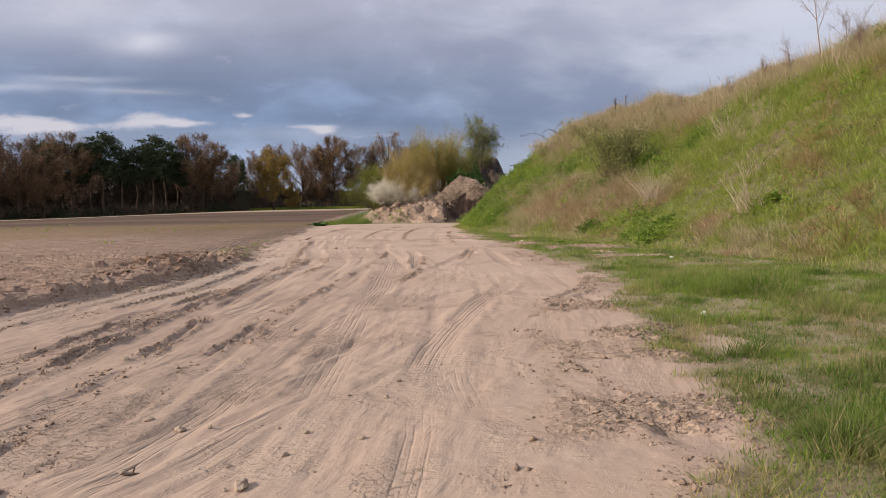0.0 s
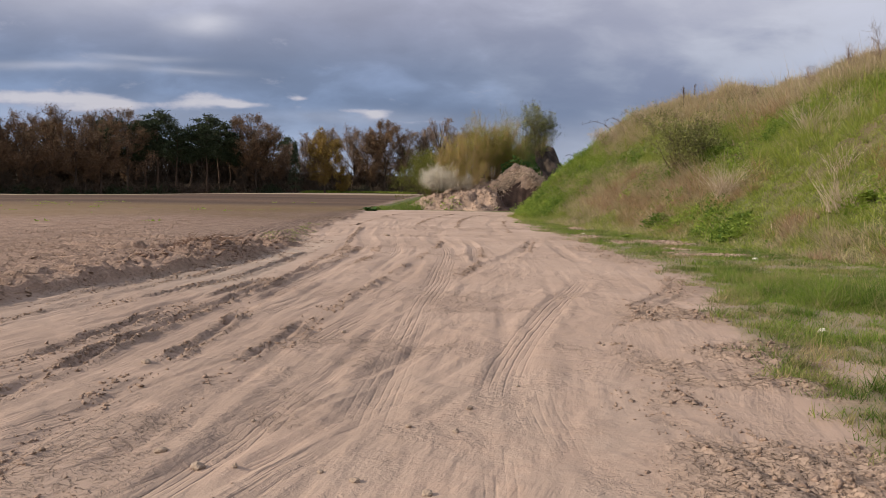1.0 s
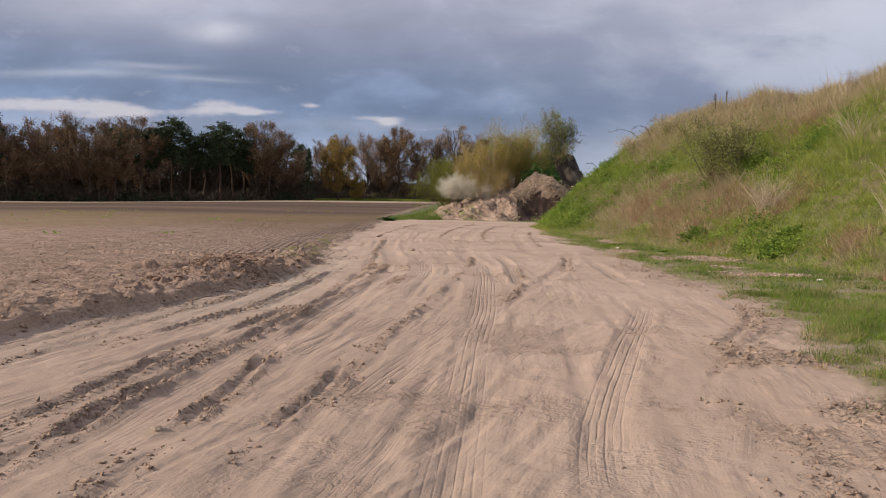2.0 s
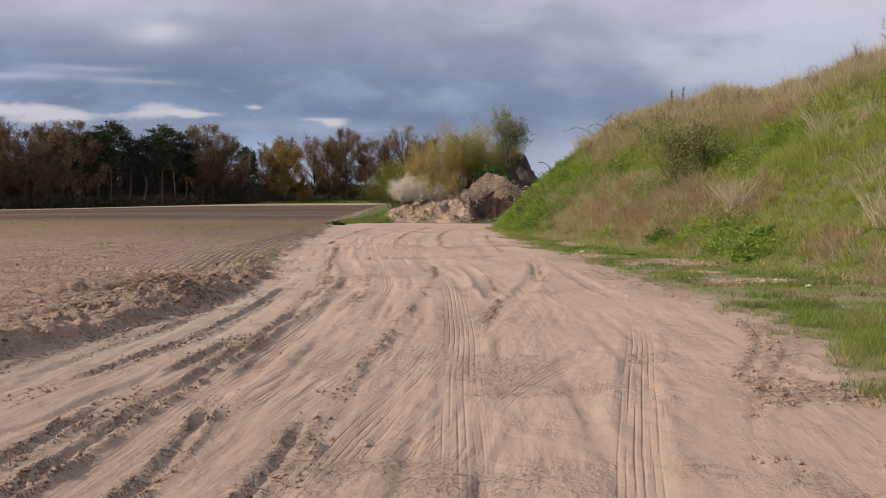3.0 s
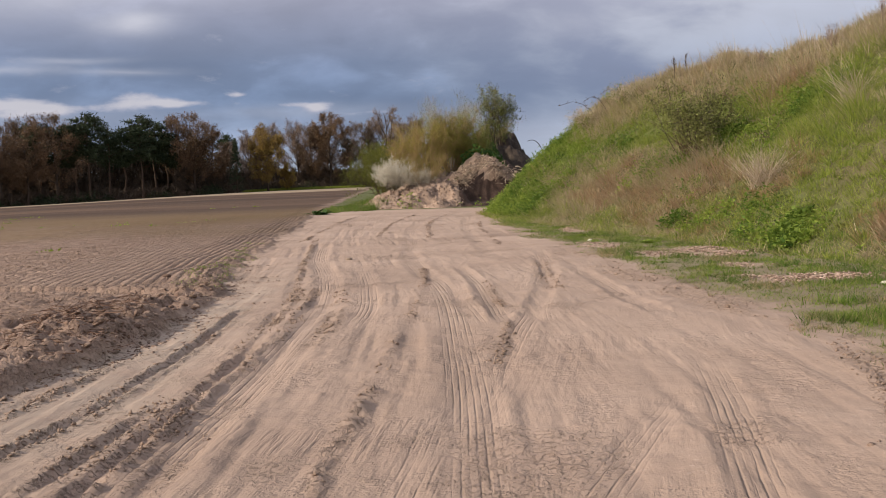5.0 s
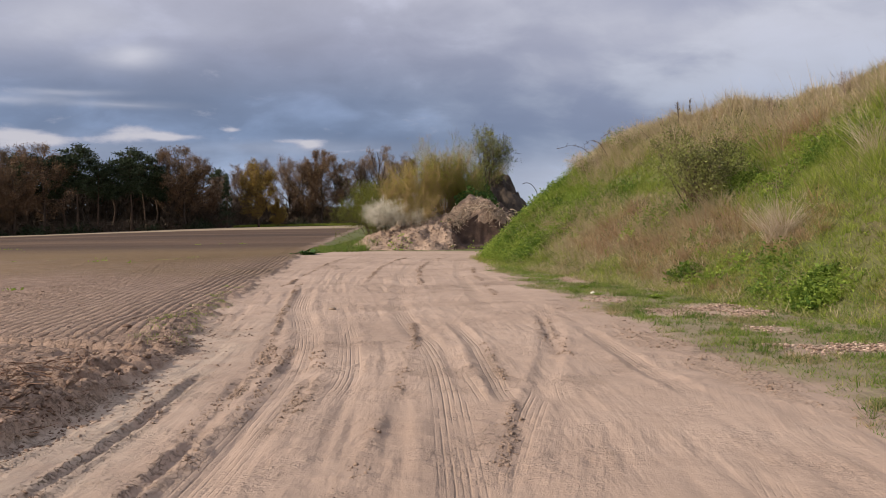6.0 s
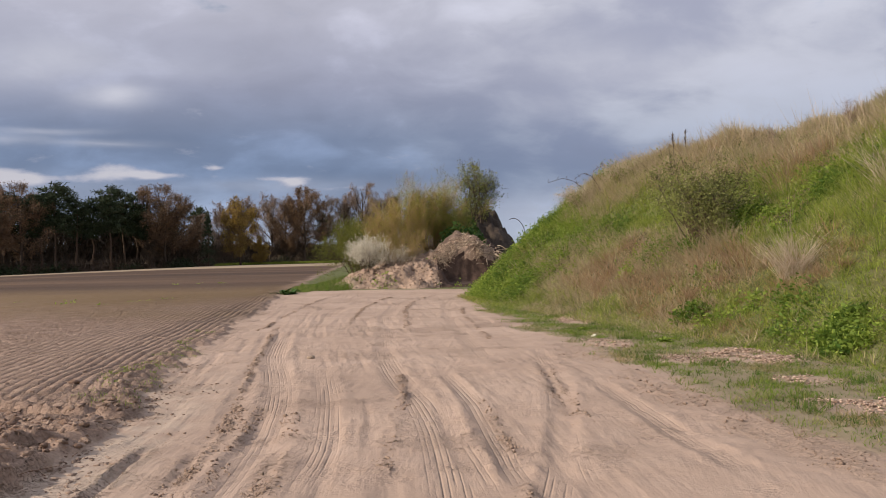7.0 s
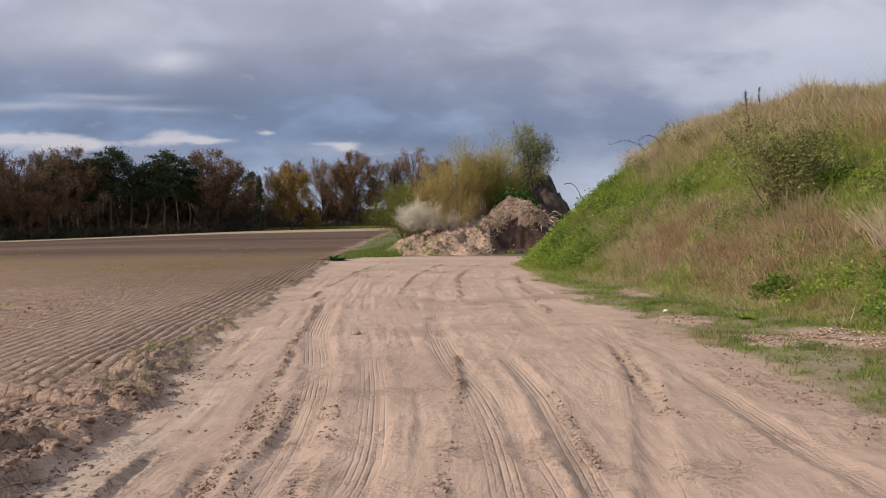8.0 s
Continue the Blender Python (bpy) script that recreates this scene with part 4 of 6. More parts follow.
brown_label = "brown deciduous tree with swelling buds at the wood's edge"
grey_label = "bare grey-brown deciduous tree at the edge of the wood"
MODELS = {
    "brown": [round_tree(101, 13.0, 0.34, TWIG, label=brown_label, low=0.16, limbs=20, buds=BUD_BROWN), round_tree(102, 12.0, 0.37, TWIG, label=brown_label, low=0.18, limbs=20, buds=BUD_BROWN),
              round_tree(103, 11.0, 0.33, TWIG, label=brown_label, low=0.14, limbs=18, buds=BUD_BROWN)],
    "grey": [round_tree(104, 13.4, 0.31, GREY_TWIG, label=grey_label, low=0.24, limbs=18, spray=10), round_tree(107, 12.6, 0.34, GREY_TWIG, label=grey_label, low=0.20, limbs=17, spray=10),
             round_tree(108, 11.6, 0.30, GREY_TWIG, label=grey_label, low=0.26, limbs=16, spray=9)],
    "pine": [pine_tree(111, 12.6), pine_tree(112, 11.9), pine_tree(113, 11.2)],
    "spruce": [spruce_tree(121, 10.6)],
    "young": [round_tree(105, 5.6, 0.42, SHADED_TWIG, label="young bare tree in the undergrowth of the wood", name="young_tree", low=0.05, limbs=9, spray=9),
              round_tree(106, 4.6, 0.46, SHADED_TWIG, label="young bare tree in the undergrowth of the wood", name="young_tree", low=0.05, limbs=8, spray=9)],
    "yellow": [round_tree(131, 12.3, 0.34, TWIG, BUD_LEAF, "tall tree with yellow spring buds at the wood's edge", low=0.12, limbs=24),
               round_tree(132, 5.6, 0.36, TWIG, BUD_LEAF, "low tree with yellow spring buds at the wood's edge", low=0.05, limbs=10)],
}
first_use = {k: set() for k in MODELS}


def plant(kind, pick, az, extra, size=1.0):
    """A tree of the wood by its bearing from the walk and its depth in the wood."""
    rng = random.Random(int(az * 100) + int(extra * 10))
    far = np.interp(az, [-42, -34, -25, -16, -8, 0, 6], [112, 118, 128, 142, 158, 168, 172]) + extra
    x, y = -0.7 + far * math.tan(radians(az)), 7.4 + far
    m = pose(x, y, height_at(x, y) - 0.05, 0, 0, rng.uniform(0, 360)) @ Matrix.Scale(size * (1.12 if az < -22 else 1.0) * rng.uniform(0.86, 1.10), 4)
    model = MODELS[kind][pick % len(MODELS[kind])]
    if pick % len(MODELS[kind]) in first_use[kind]:
        ob = copy_thing(model, m)
        ob.scale = m.to_scale()
    else:
        first_use[kind].add(pick % len(MODELS[kind]))
        model.matrix_world = m


# the leftmost trees stand out of view, added to shade the wood's edge
FRONT = [(-47, "brown"), (-45, "brown"), (-43, "brown"), (-41, "brown"), (-39, "brown"), (-37, "pine"), (-35.3, "brown"), (-33.4, "brown"), (-31.5, "brown"), (-30, "pine"), (-28.8, "brown"), (-27.2, "brown"),
         (-25.4, "brown"), (-23.9, "brown"), (-22.6, "brown"), (-21.8, "pine"), (-20.8, "brown"), (-19.9, "pine"), (-19.1, "pine"), (-18.0, "pine"), (-17.0, "pine"),
         (-16.0, "pine"), (-15.1, "pine"), (-14.4, "pine"), (-13.6, "brown"), (-12.7, "brown"), (-11.7, "brown"), (-10.2, "spruce"),
         (-8.2, "yellow"), (-6.5, "grey"), (-5.4, "brown"), (-4.2, "brown"), (-3.0, "grey"), (-1.7, "grey"), (-0.4, "grey"), (0.9, "grey"), (2.2, "brown"), (3.6, "grey")]
for i, (az, kind) in enumerate(FRONT):
    plant(kind, 0 if kind == "yellow" else i, az, -4.5 if kind in ("yellow", "spruce") else random.Random(i).uniform(0, 3), 1.14 if az > -7 or -14 < az < -11 else 1.08 if -22 < az < -14 else 1.0)
plant("yellow", 1, -7.0, -2.5)
for i in range(34):
    plant("young", i, -44 + 48 * i / 33 + random.Random(i).uniform(-0.4, 0.4), random.Random(i + 500).uniform(-0.5, 9), random.Random(i + 900).uniform(0.6, 1.1))
for row in range(1, 3):
    for i in range(28):
        rng = random.Random(row * 100 + i)
        az = -46 + 50 * (i + rng.uniform(0.1, 0.9)) / 28
        if rng.random() < (0.97 if az < -14 else 0.55):
            pines = 0.75 if -21.5 < az < -13.5 else 0.12
            plant("pine" if rng.random() < pines else ("brown" if az < -11 else "grey"), rng.randrange(12), az, 4 + 6.5 * row, rng.uniform(0.85, 1.0))

rng = np.random.default_rng(7)
az = rng.uniform(-43, 6, 52000)
far = np.interp(az, [-42, -34, -25, -16, -8, 0, 6], [112, 118, 128, 142, 158, 168, 172]) + rng.uniform(-1.5, 30, 52000)
ux, uy = -0.7 + far * np.tan(np.radians(az)), 7.4 + far
scrub = np.stack([ux, uy, ground_height(ux, uy, False)], 1)
hump = 0.5 + (3.0 + 2.2 * step(-11, -15, az)) * (0.5 + 0.5 * fbm(ux, uy, 5.0, 3, 71)) ** 1.3 * (0.4 + 0.6 * step(0, 10, far - np.interp(az, [-42, -34, -25, -16, -8, 0, 6], [112, 118, 128, 142, 158, 168, 172])))
scrub[:, 2] += hump * 1.25 * rng.uniform(0, 1, len(scrub)) ** 1.3
d = rng.normal(0, 0.7, scrub.shape) + np.array([0, 0, 0.5])
d /= np.linalg.norm(d, axis=1, keepdims=True)
w = np.cross(d, rng.normal(size=d.shape))
w /= np.linalg.norm(w, axis=1, keepdims=True)
v = np.stack([scrub - w * 0.07, scrub + w * 0.07, scrub + d * rng.uniform(0.5, 1.4, (len(d), 1))], 1).reshape(-1, 3)
f = np.arange(len(v)).reshape(-1, 3)
# evergreen bushes under the edge of the wood
spots = np.random.default_rng(8)
hollies = []
for k in range(46):
    at = spots.uniform(-42, -4) if k % 3 else spots.uniform(-33, -20)
    away = np.interp(at, [-42, -34, -25, -16, -8, 0, 6], [112, 118, 128, 142, 158, 168, 172]) + spots.uniform(-1.0, 4.0)
    bx, by, big = -0.7 + away * math.tan(radians(at)), 7.4 + away, spots.uniform(0.7, 1.7)
    q = spots.normal(0, 1, (420, 3))
    q /= np.linalg.norm(q, axis=1, keepdims=True)
    q *= spots.uniform(0.55, 1.1, (420, 1)) * np.array([big * 1.5, big * 1.2, big])
    q[:, 2] = np.abs(q[:, 2]) * (0.8 + 0.5 * fbm(q[:, 0] + bx, q[:, 1], 1.2, 2, 74))
    hollies.append(q + np.array([bx, by, height_at(bx, by)]))
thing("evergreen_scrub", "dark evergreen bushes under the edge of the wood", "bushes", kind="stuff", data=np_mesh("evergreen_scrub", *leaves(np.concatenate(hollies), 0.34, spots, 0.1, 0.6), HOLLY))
# undergrowth and inner thicket take the twig colour with the wood's shade in it
thing("undergrowth", "tangled brown undergrowth along the edge of the wood", "undergrowth", kind="stuff", data=np_mesh("undergrowth", v, f, SHADED_TWIG))
EDGE_AZ, EDGE_FAR = [-43, -34, -25, -16, -8, 0, 6], [111, 118, 128, 142, 158, 168, 172]
az = rng.uniform(-43, 5, 90000)
far = np.interp(az, EDGE_AZ, EDGE_FAR) + rng.uniform(7, 34, len(az))
wx, wy = -0.7 + far * np.tan(np.radians(az)), 7.4 + far
roof = (9.0 - 5.0 * step(-14, -10, az)) * (0.75 + 0.3 * fbm(wx, wy, 7.0, 3, 72))
p = np.stack([wx, wy, ground_height(wx, wy, False) + roof * rng.uniform(0, 1, len(az)) ** 1.2], 1)
d = rng.normal(0, 0.5, (len(az), 3)) + np.array([0, 0, 0.8])
d /= np.linalg.norm(d, axis=1, keepdims=True)
w = np.cross(d, rng.normal(size=d.shape))
w /= np.linalg.norm(w, axis=1, keepdims=True)
l = rng.uniform(0.6, 1.6, (len(az), 1))
v = np.stack([p - w * 0.12, p + w * 0.12, p + d * l], 1).reshape(-1, 3)
thing("far_woods", "dense brown thicket inside the wood", "woods", kind="stuff", data=np_mesh("far_woods", v, np.arange(len(v)).reshape(-1, 3), SHADED_TWIG))
az = rng.uniform(-43, 6, 52000)
gx, gy = -0.7 + (np.interp(az, [-43, -8, 6], [110, 155.5, 169])) * np.tan(np.radians(az)), 7.4 + np.interp(az, [-43, -34, -25, -16, -8, 0, 6], [110, 116, 126, 140, 156, 166, 170]) + rng.uniform(-1, 1.5, 52000)
keep = (az > -13) & (az < -2) & (fbm(gx, gy, 12, 2, 73) > -0.1)
v, f = blades(np.stack([gx, gy, ground_height(gx, gy, False)], 1)[keep], 0.45, 0.06, rng)
thing("field_margin_grass", "strip of green grass at the foot of the wood", "grass", kind="stuff", data=np_mesh("field_margin_grass", v, f, GRASS))


# ------------------------------------------------------------------ the heap at the bend of the track
def heap_mesh(name, bumps, x0, x1, y0, y1, cell, mat, rough, seed, dug=False):
    hx, hy = np.meshgrid(np.arange(x0, x1, cell), np.arange(y0, y1, cell))
    h = np.full(hx.shape, -0.4)
    wx, wy = hx + 0.85 * fbm(hx, hy, 1.8, 3, seed), hy + 0.85 * fbm(hx, hy, 1.8, 3, seed + 3)
    for cx, cy, rx, ry, top, sharp in bumps:
        q = np.hypot((wx - cx) / rx, (wy - cy) / ry)
        h = np.maximum(h, top * (1 - q ** sharp))
    if dug:
        # the digger's cut: a steep face under the mat of roots
        face = step(2.3, 2.9, wx) * step(5.6, 5.0, wx) * step(50.75, 50.35, hy + 0.25 * fbm(hx, hy, 0.7, 3, seed + 11))
        h = h * (1 - face) + face * np.minimum(h, 0.12)
    ridge = 1 - 2 * np.abs(fbm(hx, hy, 1.1, 4, seed + 5, 0.6))
    h = h + (rough * (ridge - 0.4) + 1.0 * rough * fbm(hx, hy, 0.33, 3, seed + 8, 0.7)) * step(-0.1, 0.5, h)
    z = ground_height(hx, hy, False) + h
    count_y, count_x = hx.shape
    ids = np.arange(hx.size).reshape(count_y, count_x)
    quads = np.stack([ids[:-1, :-1], ids[:-1, 1:], ids[1:, 1:], ids[1:, :-1]], -1).reshape(-1, 4)
    keep = (h.ravel()[quads] > -0.25).any(1)
    used, flat_ids = np.unique(quads[keep], return_inverse=True)
    return np_mesh(name, np.stack([hx, hy, z], -1).reshape(-1, 3)[used], flat_ids.reshape(-1, 4), mat, True)


def lookup(me, x, y):
    """Height of a heap's mesh near a place."""
    co = np.empty(len(me.vertices) * 3, dtype=np.float32)
    me.vertices.foreach_get("co", co)
    co = co.reshape(-1, 3)
    x, y = np.atleast_1d(x), np.atleast_1d(y)
    out = np.empty(len(x))
    for i in range(0, len(x), 200):
        d = (co[None, :, 0] - x[i:i + 200, None]) ** 2 + (co[None, :, 1] - y[i:i + 200, None]) ** 2
        out[i:i + 200] = co[d.argmin(1), 2]
    return out


FRONT_HEAP = [(-0.9, 50.6, 1.8, 2.7, 0.75, 1.5), (0.7, 51.0, 2.9, 3.3, 1.15, 1.5), (2.2, 51.0, 2.0, 2.9, 1.25, 1.7), (4.25, 52.1, 2.5, 2.8, 2.5, 1.6), (2.2, 54.5, 3.8, 5.0, 1.8, 1.9), (4.6, 55.5, 2.4, 3.0, 2.9, 1.9)]
BACK_HEAP = [(5.9, 60.4, 2.9, 5.2, 4.05, 2.0), (3.9, 60.0, 4.0, 5.6, 3.2, 2.2)]
front_heap = heap_mesh("earth_mound", FRONT_HEAP, -4.5, 9.0, 43, 62, 0.08, EARTH, 0.26, 201, True)
back_heap = heap_mesh("dark_mound", BACK_HEAP, -4, 13, 50, 70, 0.13, DARK_EARTH, 0.42, 221)
# the hollow under the roots and the right flank get shade by colour
front_heap.materials.append(SHADED_MOIST)
for poly in front_heap.polygons:
    c = poly.center
    if c.y < 51.0 and 2.5 < c.x + 0.3 * noise.noise(c * 1.3) < 5.6 and c.z < 1.35 + 0.35 * noise.noise(c * 0.9) or c.x > 5.4:
        poly.material_index = 1
thing("earth_mound", "heap of pale dug earth and dead roots beside the track", "earth heap", data=front_heap)
thing("dark_mound", "tall heap of dark soil behind the pale earth", "earth heap", data=back_heap)

rng = np.random.default_rng(31)
count = 620
s = rng.uniform(0, 1, count)
crown_of = [[2.5, 50.6, 1.35], [3.3, 50.85, 1.75], [4.2, 51.05, 2.15], [4.9, 50.95, 1.75], [5.7, 50.8, 1.15]]
p = np.stack([np.interp(s, [0, 0.27, 0.5, 0.73, 1], [q[i] for q in crown_of]) for i in range(3)], 1)
clump = np.floor(s * 34)
tuft = np.random.default_rng(32).normal(0, 1, (36, 3))[clump.astype(int)]
p += rng.normal(0, 0.16, (count, 3)) + np.array([[0, 0.1, -0.12]]) + tuft * np.array([0.12, 0.30, 0.20])
p[:, 2] = np.maximum(p[:, 2], lookup(front_heap, p[:, 0], p[:, 1]) + 0.02)
d = np.stack([0.9 * tuft[:, 0] + rng.normal(0, 0.6, count), -0.6 + 0.4 * tuft[:, 1] + rng.normal(0, 0.4, count), rng.normal(0.05, 0.45, count)], 1)
l = rng.uniform(0.03, 0.11, (count, 1)) * (1 + 0.5 * np.abs(tuft[:, 1:2]))
segs, r = [], rng.uniform(0.010, 0.034, (count, 1))
for k in range(4):
    q = p + d / np.linalg.norm(d, axis=1, keepdims=True) * l
    segs.append(np.concatenate([p, q, r * (1 - 0.2 * k), r * (0.8 - 0.2 * k) + 0.002], 1))
    p, d = q, d + rng.normal(0, 0.45, (count, 3)) + np.array([0, 0.05, -0.40])
v, f = tubes(np.concatenate(segs), 4)
thing("dead_roots", "mat of pale dead roots hanging over the dug face of the heap", "roots", kind="stuff", data=np_mesh("dead_roots", v, f, ROOT))


def shrub(name, label, category, base, stems, height, lean, seed, rod, leaf, per, size, plan, haze=None, radius=0.03, reach=0.5, group=""):
    """A shrub of many stems from one stool, with leaves at the twigs."""
    rng = np.random.default_rng(seed)
    segs, tips = [], []
    for k in range(stems):
        w, t = rng.uniform(0, 2 * math.pi), lean * math.sqrt(rng.uniform(0.02, 1))
        aim = (math.cos(w) * t, math.sin(w) * t, 1)
        foot = (0.35 * height * 0.25 * math.cos(w), 0.35 * height * 0.25 * math.sin(w), -0.1)
        grow(rng, foot, aim, height * rng.uniform(0.7, 1.0), radius, 0, plan, segs, tips, 0.04)
    ob = thing(name, label, category, group, at=pose(*base))
    part("branchwork", np_mesh("branchwork", *tubes(segs, 3), rod), ob)
    if haze:
        part("twig_spray", np_mesh("twig_spray", *twigs(tips, haze[0], haze[1], haze[2], rng), rod if len(haze) < 4 else haze[3]), ob)
    if leaf:
        part("foliage", np_mesh("foliage", *leaves(jitter(tips, per, reach, rng), size, rng), leaf), ob)
    return ob


thin = [(6, 0.40, 0.35, 0.05), (3, 0.5, 0.4, 0.08), (0, 0.5, 0.4, 0.1)]
bushy = [(7, 0.5, 0.8, 0.10), (5, 0.5, 0.8, 0.15), (0, 0.5, 0.7, 0.2)]
top = lambda me, x, y: float(lookup(me, x, y)[0])
willow = "willow shrub with yellow-green spring shoots on the earth heap"
for seed, x, y, stems, high, leafy in ((301, 1.2, 52.9, 30, 2.9, 12), (302, 2.5, 53.7, 32, 3.3, 18), (304, 0.2, 52.4, 20, 2.3, 8), (309, 3.4, 54.0, 18, 2.8, 22)):
    shrub("willow_shrub", willow, "shrub", (x, y, top(front_heap, x, y)), stems, high, 0.55, seed,
          ROD, GREEN_WILLOW if leafy > 15 else WILLOW_LEAF, leafy, 0.065, thin, (6, 0.5, 0.010), 0.022, 0.8, "willows on the heap")
shrub("willow_shrub", "low willow shrub with bare brown rods on the heap", "shrub", (0.8, 50.4, top(front_heap, 0.8, 50.4)), 18, 2.0, 0.95, 303,
      ROD, WILLOW_LEAF, 3, 0.05, thin, (3, 0.4, 0.006), 0.010, 0.6, "willows on the heap")
shrub("hawthorn_tree", "small hawthorn tree coming into leaf on top of the heap", "tree", (5.55, 57.9, top(back_heap, 5.55, 57.9) - 0.2), 10, 3.5, 0.24, 305,
      BARK, THORN_LEAF, 9, 0.085, [(11, 0.36, 0.8, 0.06), (6, 0.42, 0.8, 0.10), (0, 0.5, 0.7, 0.2)], (3, 0.34, 0.016, BARK), 0.05, 0.38)
shrub("blackthorn_bush", "blackthorn bush in white blossom beside the earth heap", "bush", (-0.85, 50.6, top(front_heap, -0.85, 50.6) - 0.1), 15, 1.65, 0.42, 306,
      BARK, BLOSSOM, 7, 0.055, bushy, (3, 0.34, 0.012, BLOSSOM), 0.02, 0.4, "blackthorns by the heap")
shrub("blackthorn_bush", "low spreading blackthorn with pale blossom on the heap", "bush", (0.25, 50.4, top(front_heap, 0.25, 50.4) - 0.1), 14, 1.35, 1.0, 308,
      BARK, BLOSSOM, 3, 0.05, bushy, (2, 0.30, 0.011, BLOSSOM), 0.016, 0.4, "blackthorns by the heap")
shrub("elder_bush", "green leafy bush behind the blossoming blackthorn", "bush", (-1.2, 57.0, 0.0), 24, 3.3, 0.5, 307,
      BARK, ELDER_LEAF, 40, 0.075, bushy, None, 0.03, 0.6)
rng = np.random.default_rng(37)
hx, hy = rng.uniform(-2.8, 6.4, 6500), rng.uniform(47.0, 52.0, 6500)
hz = lookup(front_heap, hx, hy)
ok = (hz > ground_height(hx, hy, False) - 0.1) & ~((hx > 2.7) & (hx < 5.5) & (hy < 51.0))
CLODS_ON_HEAP = np.stack([hx, hy, hz], 1)[ok]
rng = np.random.default_rng(41)
ix, iy = rng.uniform(3.0, 6.9, 15000), rng.uniform(52.2, 60.5, 15000)
keep = fbm(ix, iy, 2.0, 3, 75) > -0.35 + 0.9 * step(5.2, 6.4, ix)
ix, iy = ix[keep], iy[keep]
pts = np.stack([ix, iy, np.maximum(lookup(back_heap, ix, iy), lookup(front_heap, ix, iy)) + rng.uniform(0, 0.5, len(ix))], 1)
v, f = leaves(pts, 0.14, rng, 0.2, 0.8)
thing("ivy", "dark green ivy and nettles covering the dark heap", "ivy", kind="stuff", data=np_mesh("ivy", v, f, IVY_LEAF))
ix, iy = rng.uniform(-1.0, 3.6, 1800), rng.uniform(46.6, 51.5, 1800)
keep = fbm(ix, iy, 1.3, 2, 76) > 0.18
ix, iy = ix[keep], iy[keep]
v, f = leaves(np.stack([ix, iy, lookup(front_heap, ix, iy) + rng.uniform(0, 0.2, len(ix))], 1), 0.12, rng, 0.1, 0.6, 0.3)
thing("nettles", "green nettles growing on the earth heap", "nettles", kind="stuff", data=np_mesh("nettles", v, f, WEED))

# a bent dead cane that stands up from the far side of the heap
arc = [(8.6, 59.0, height_at(8.6, 59.0) - 0.05)] + [(8.6 - 0.75 * (1 - math.cos(t)), 59.0, 2.2 + 1.35 * math.sin(t)) for t in np.linspace(0, 1.9, 10)]
thing("bent_cane", "bent dead cane arching up beside the dark heap", "dead stem",
      data=np_mesh("bent_cane", *tubes([(*a, *b, 0.022, 0.018) for a, b in zip(arc, arc[1:])], 4), BARK))


# ------------------------------------------------------------------ grass, weeds and dry stems
def crest(x, y):
    """Share of the way up the bank: 0 at the foot, 1 at the shoulder."""
    steep = 0.68 + 0.22 * step(29, 38, y) + 0.05 * step(16, 8, y)
    top = np.interp(y, [10, 20, 25, 28, 31, 33, 35, 38, 42], [8.2, 7.1, 6.15, 5.6, 5.1, 4.85, 4.65, 4.4, 4.35])
    return toe_distance(x, y) * steep / top


GREEN_SPOTS = [(6.9, 32.2, 0.9, 1.6), (6.6, 30.8, 0.9, 1.5), (7.7, 27.0, 1.0, 1.8), (8.1, 24.4, 1.1, 1.7), (9.0, 22.5, 1.4, 2.2), (10.2, 20.3, 2.0, 2.8), (9.8, 17.0, 2.0, 2.8),
               (8.8, 16.3, 1.5, 2.6), (8.1, 18.7, 1.2, 1.9), (9.4, 26.0, 1.3, 2.2), (8.4, 22.2, 1.3, 1.7), (10.8, 23.6, 1.2, 2.0), (7.0, 20.8, 1.1, 2.0), (8.3, 13.0, 1.4, 2.6)]
LEAFY_SPOTS = [(6.0, 32.7, 0.7, 1.0), (6.4, 28.4, 0.5, 0.8), (7.8, 27.0, 0.6, 1.0), (8.9, 29.3, 0.6, 0.9), (9.4, 26.0, 0.8, 1.4), (6.1, 20.1, 0.5, 0.7), (10.8, 23.6, 0.6, 1.0)]
RUSSET_SPOTS = [(5.8, 24.4, 0.5, 1.2), (5.95, 22.6, 0.5, 0.9), (5.55, 26.5, 0.6, 1.2), (6.8, 18.6, 0.5, 0.9), (7.5, 14.3, 0.7, 1.2), (8.45, 17.6, 0.5, 0.7), (6.9, 25.8, 0.5, 0.8)]


def near_spots(spots, x, y, seed):
    """How much a place belongs to any of some ragged patches."""
    fray = 0.55 * fbm(x, y, 1.0, 3, seed, 0.6)
    best = np.zeros_like(x)
    for cx, cy, rx, ry in spots:
        best = np.maximum(best, step(1.25, 0.75, np.hypot((x - cx) / rx, (y - cy) / ry) + fray))
    return best


def lushness(x, y):
    """Where fresh leafy growth covers the bank: its nose, drifts on the slope, the damp foot."""
    nose = step(1.0, 0.65, np.hypot((x - 4.1) / 2.4, (y - 37.0) / 5.6) + 0.35 * fbm(x, y, 1.1, 3, 98))
    drift = 0.8 * step(0.26, 0.38, fbm(x, y, 1.2, 3, 93) + 0.35 * fbm(x, y, 0.5, 3, 94) - 0.25 * step(0.62, 0.85, crest(x, y)))
    return np.maximum(np.maximum(nose, near_spots(LEAFY_SPOTS, x, y, 92)), drift)


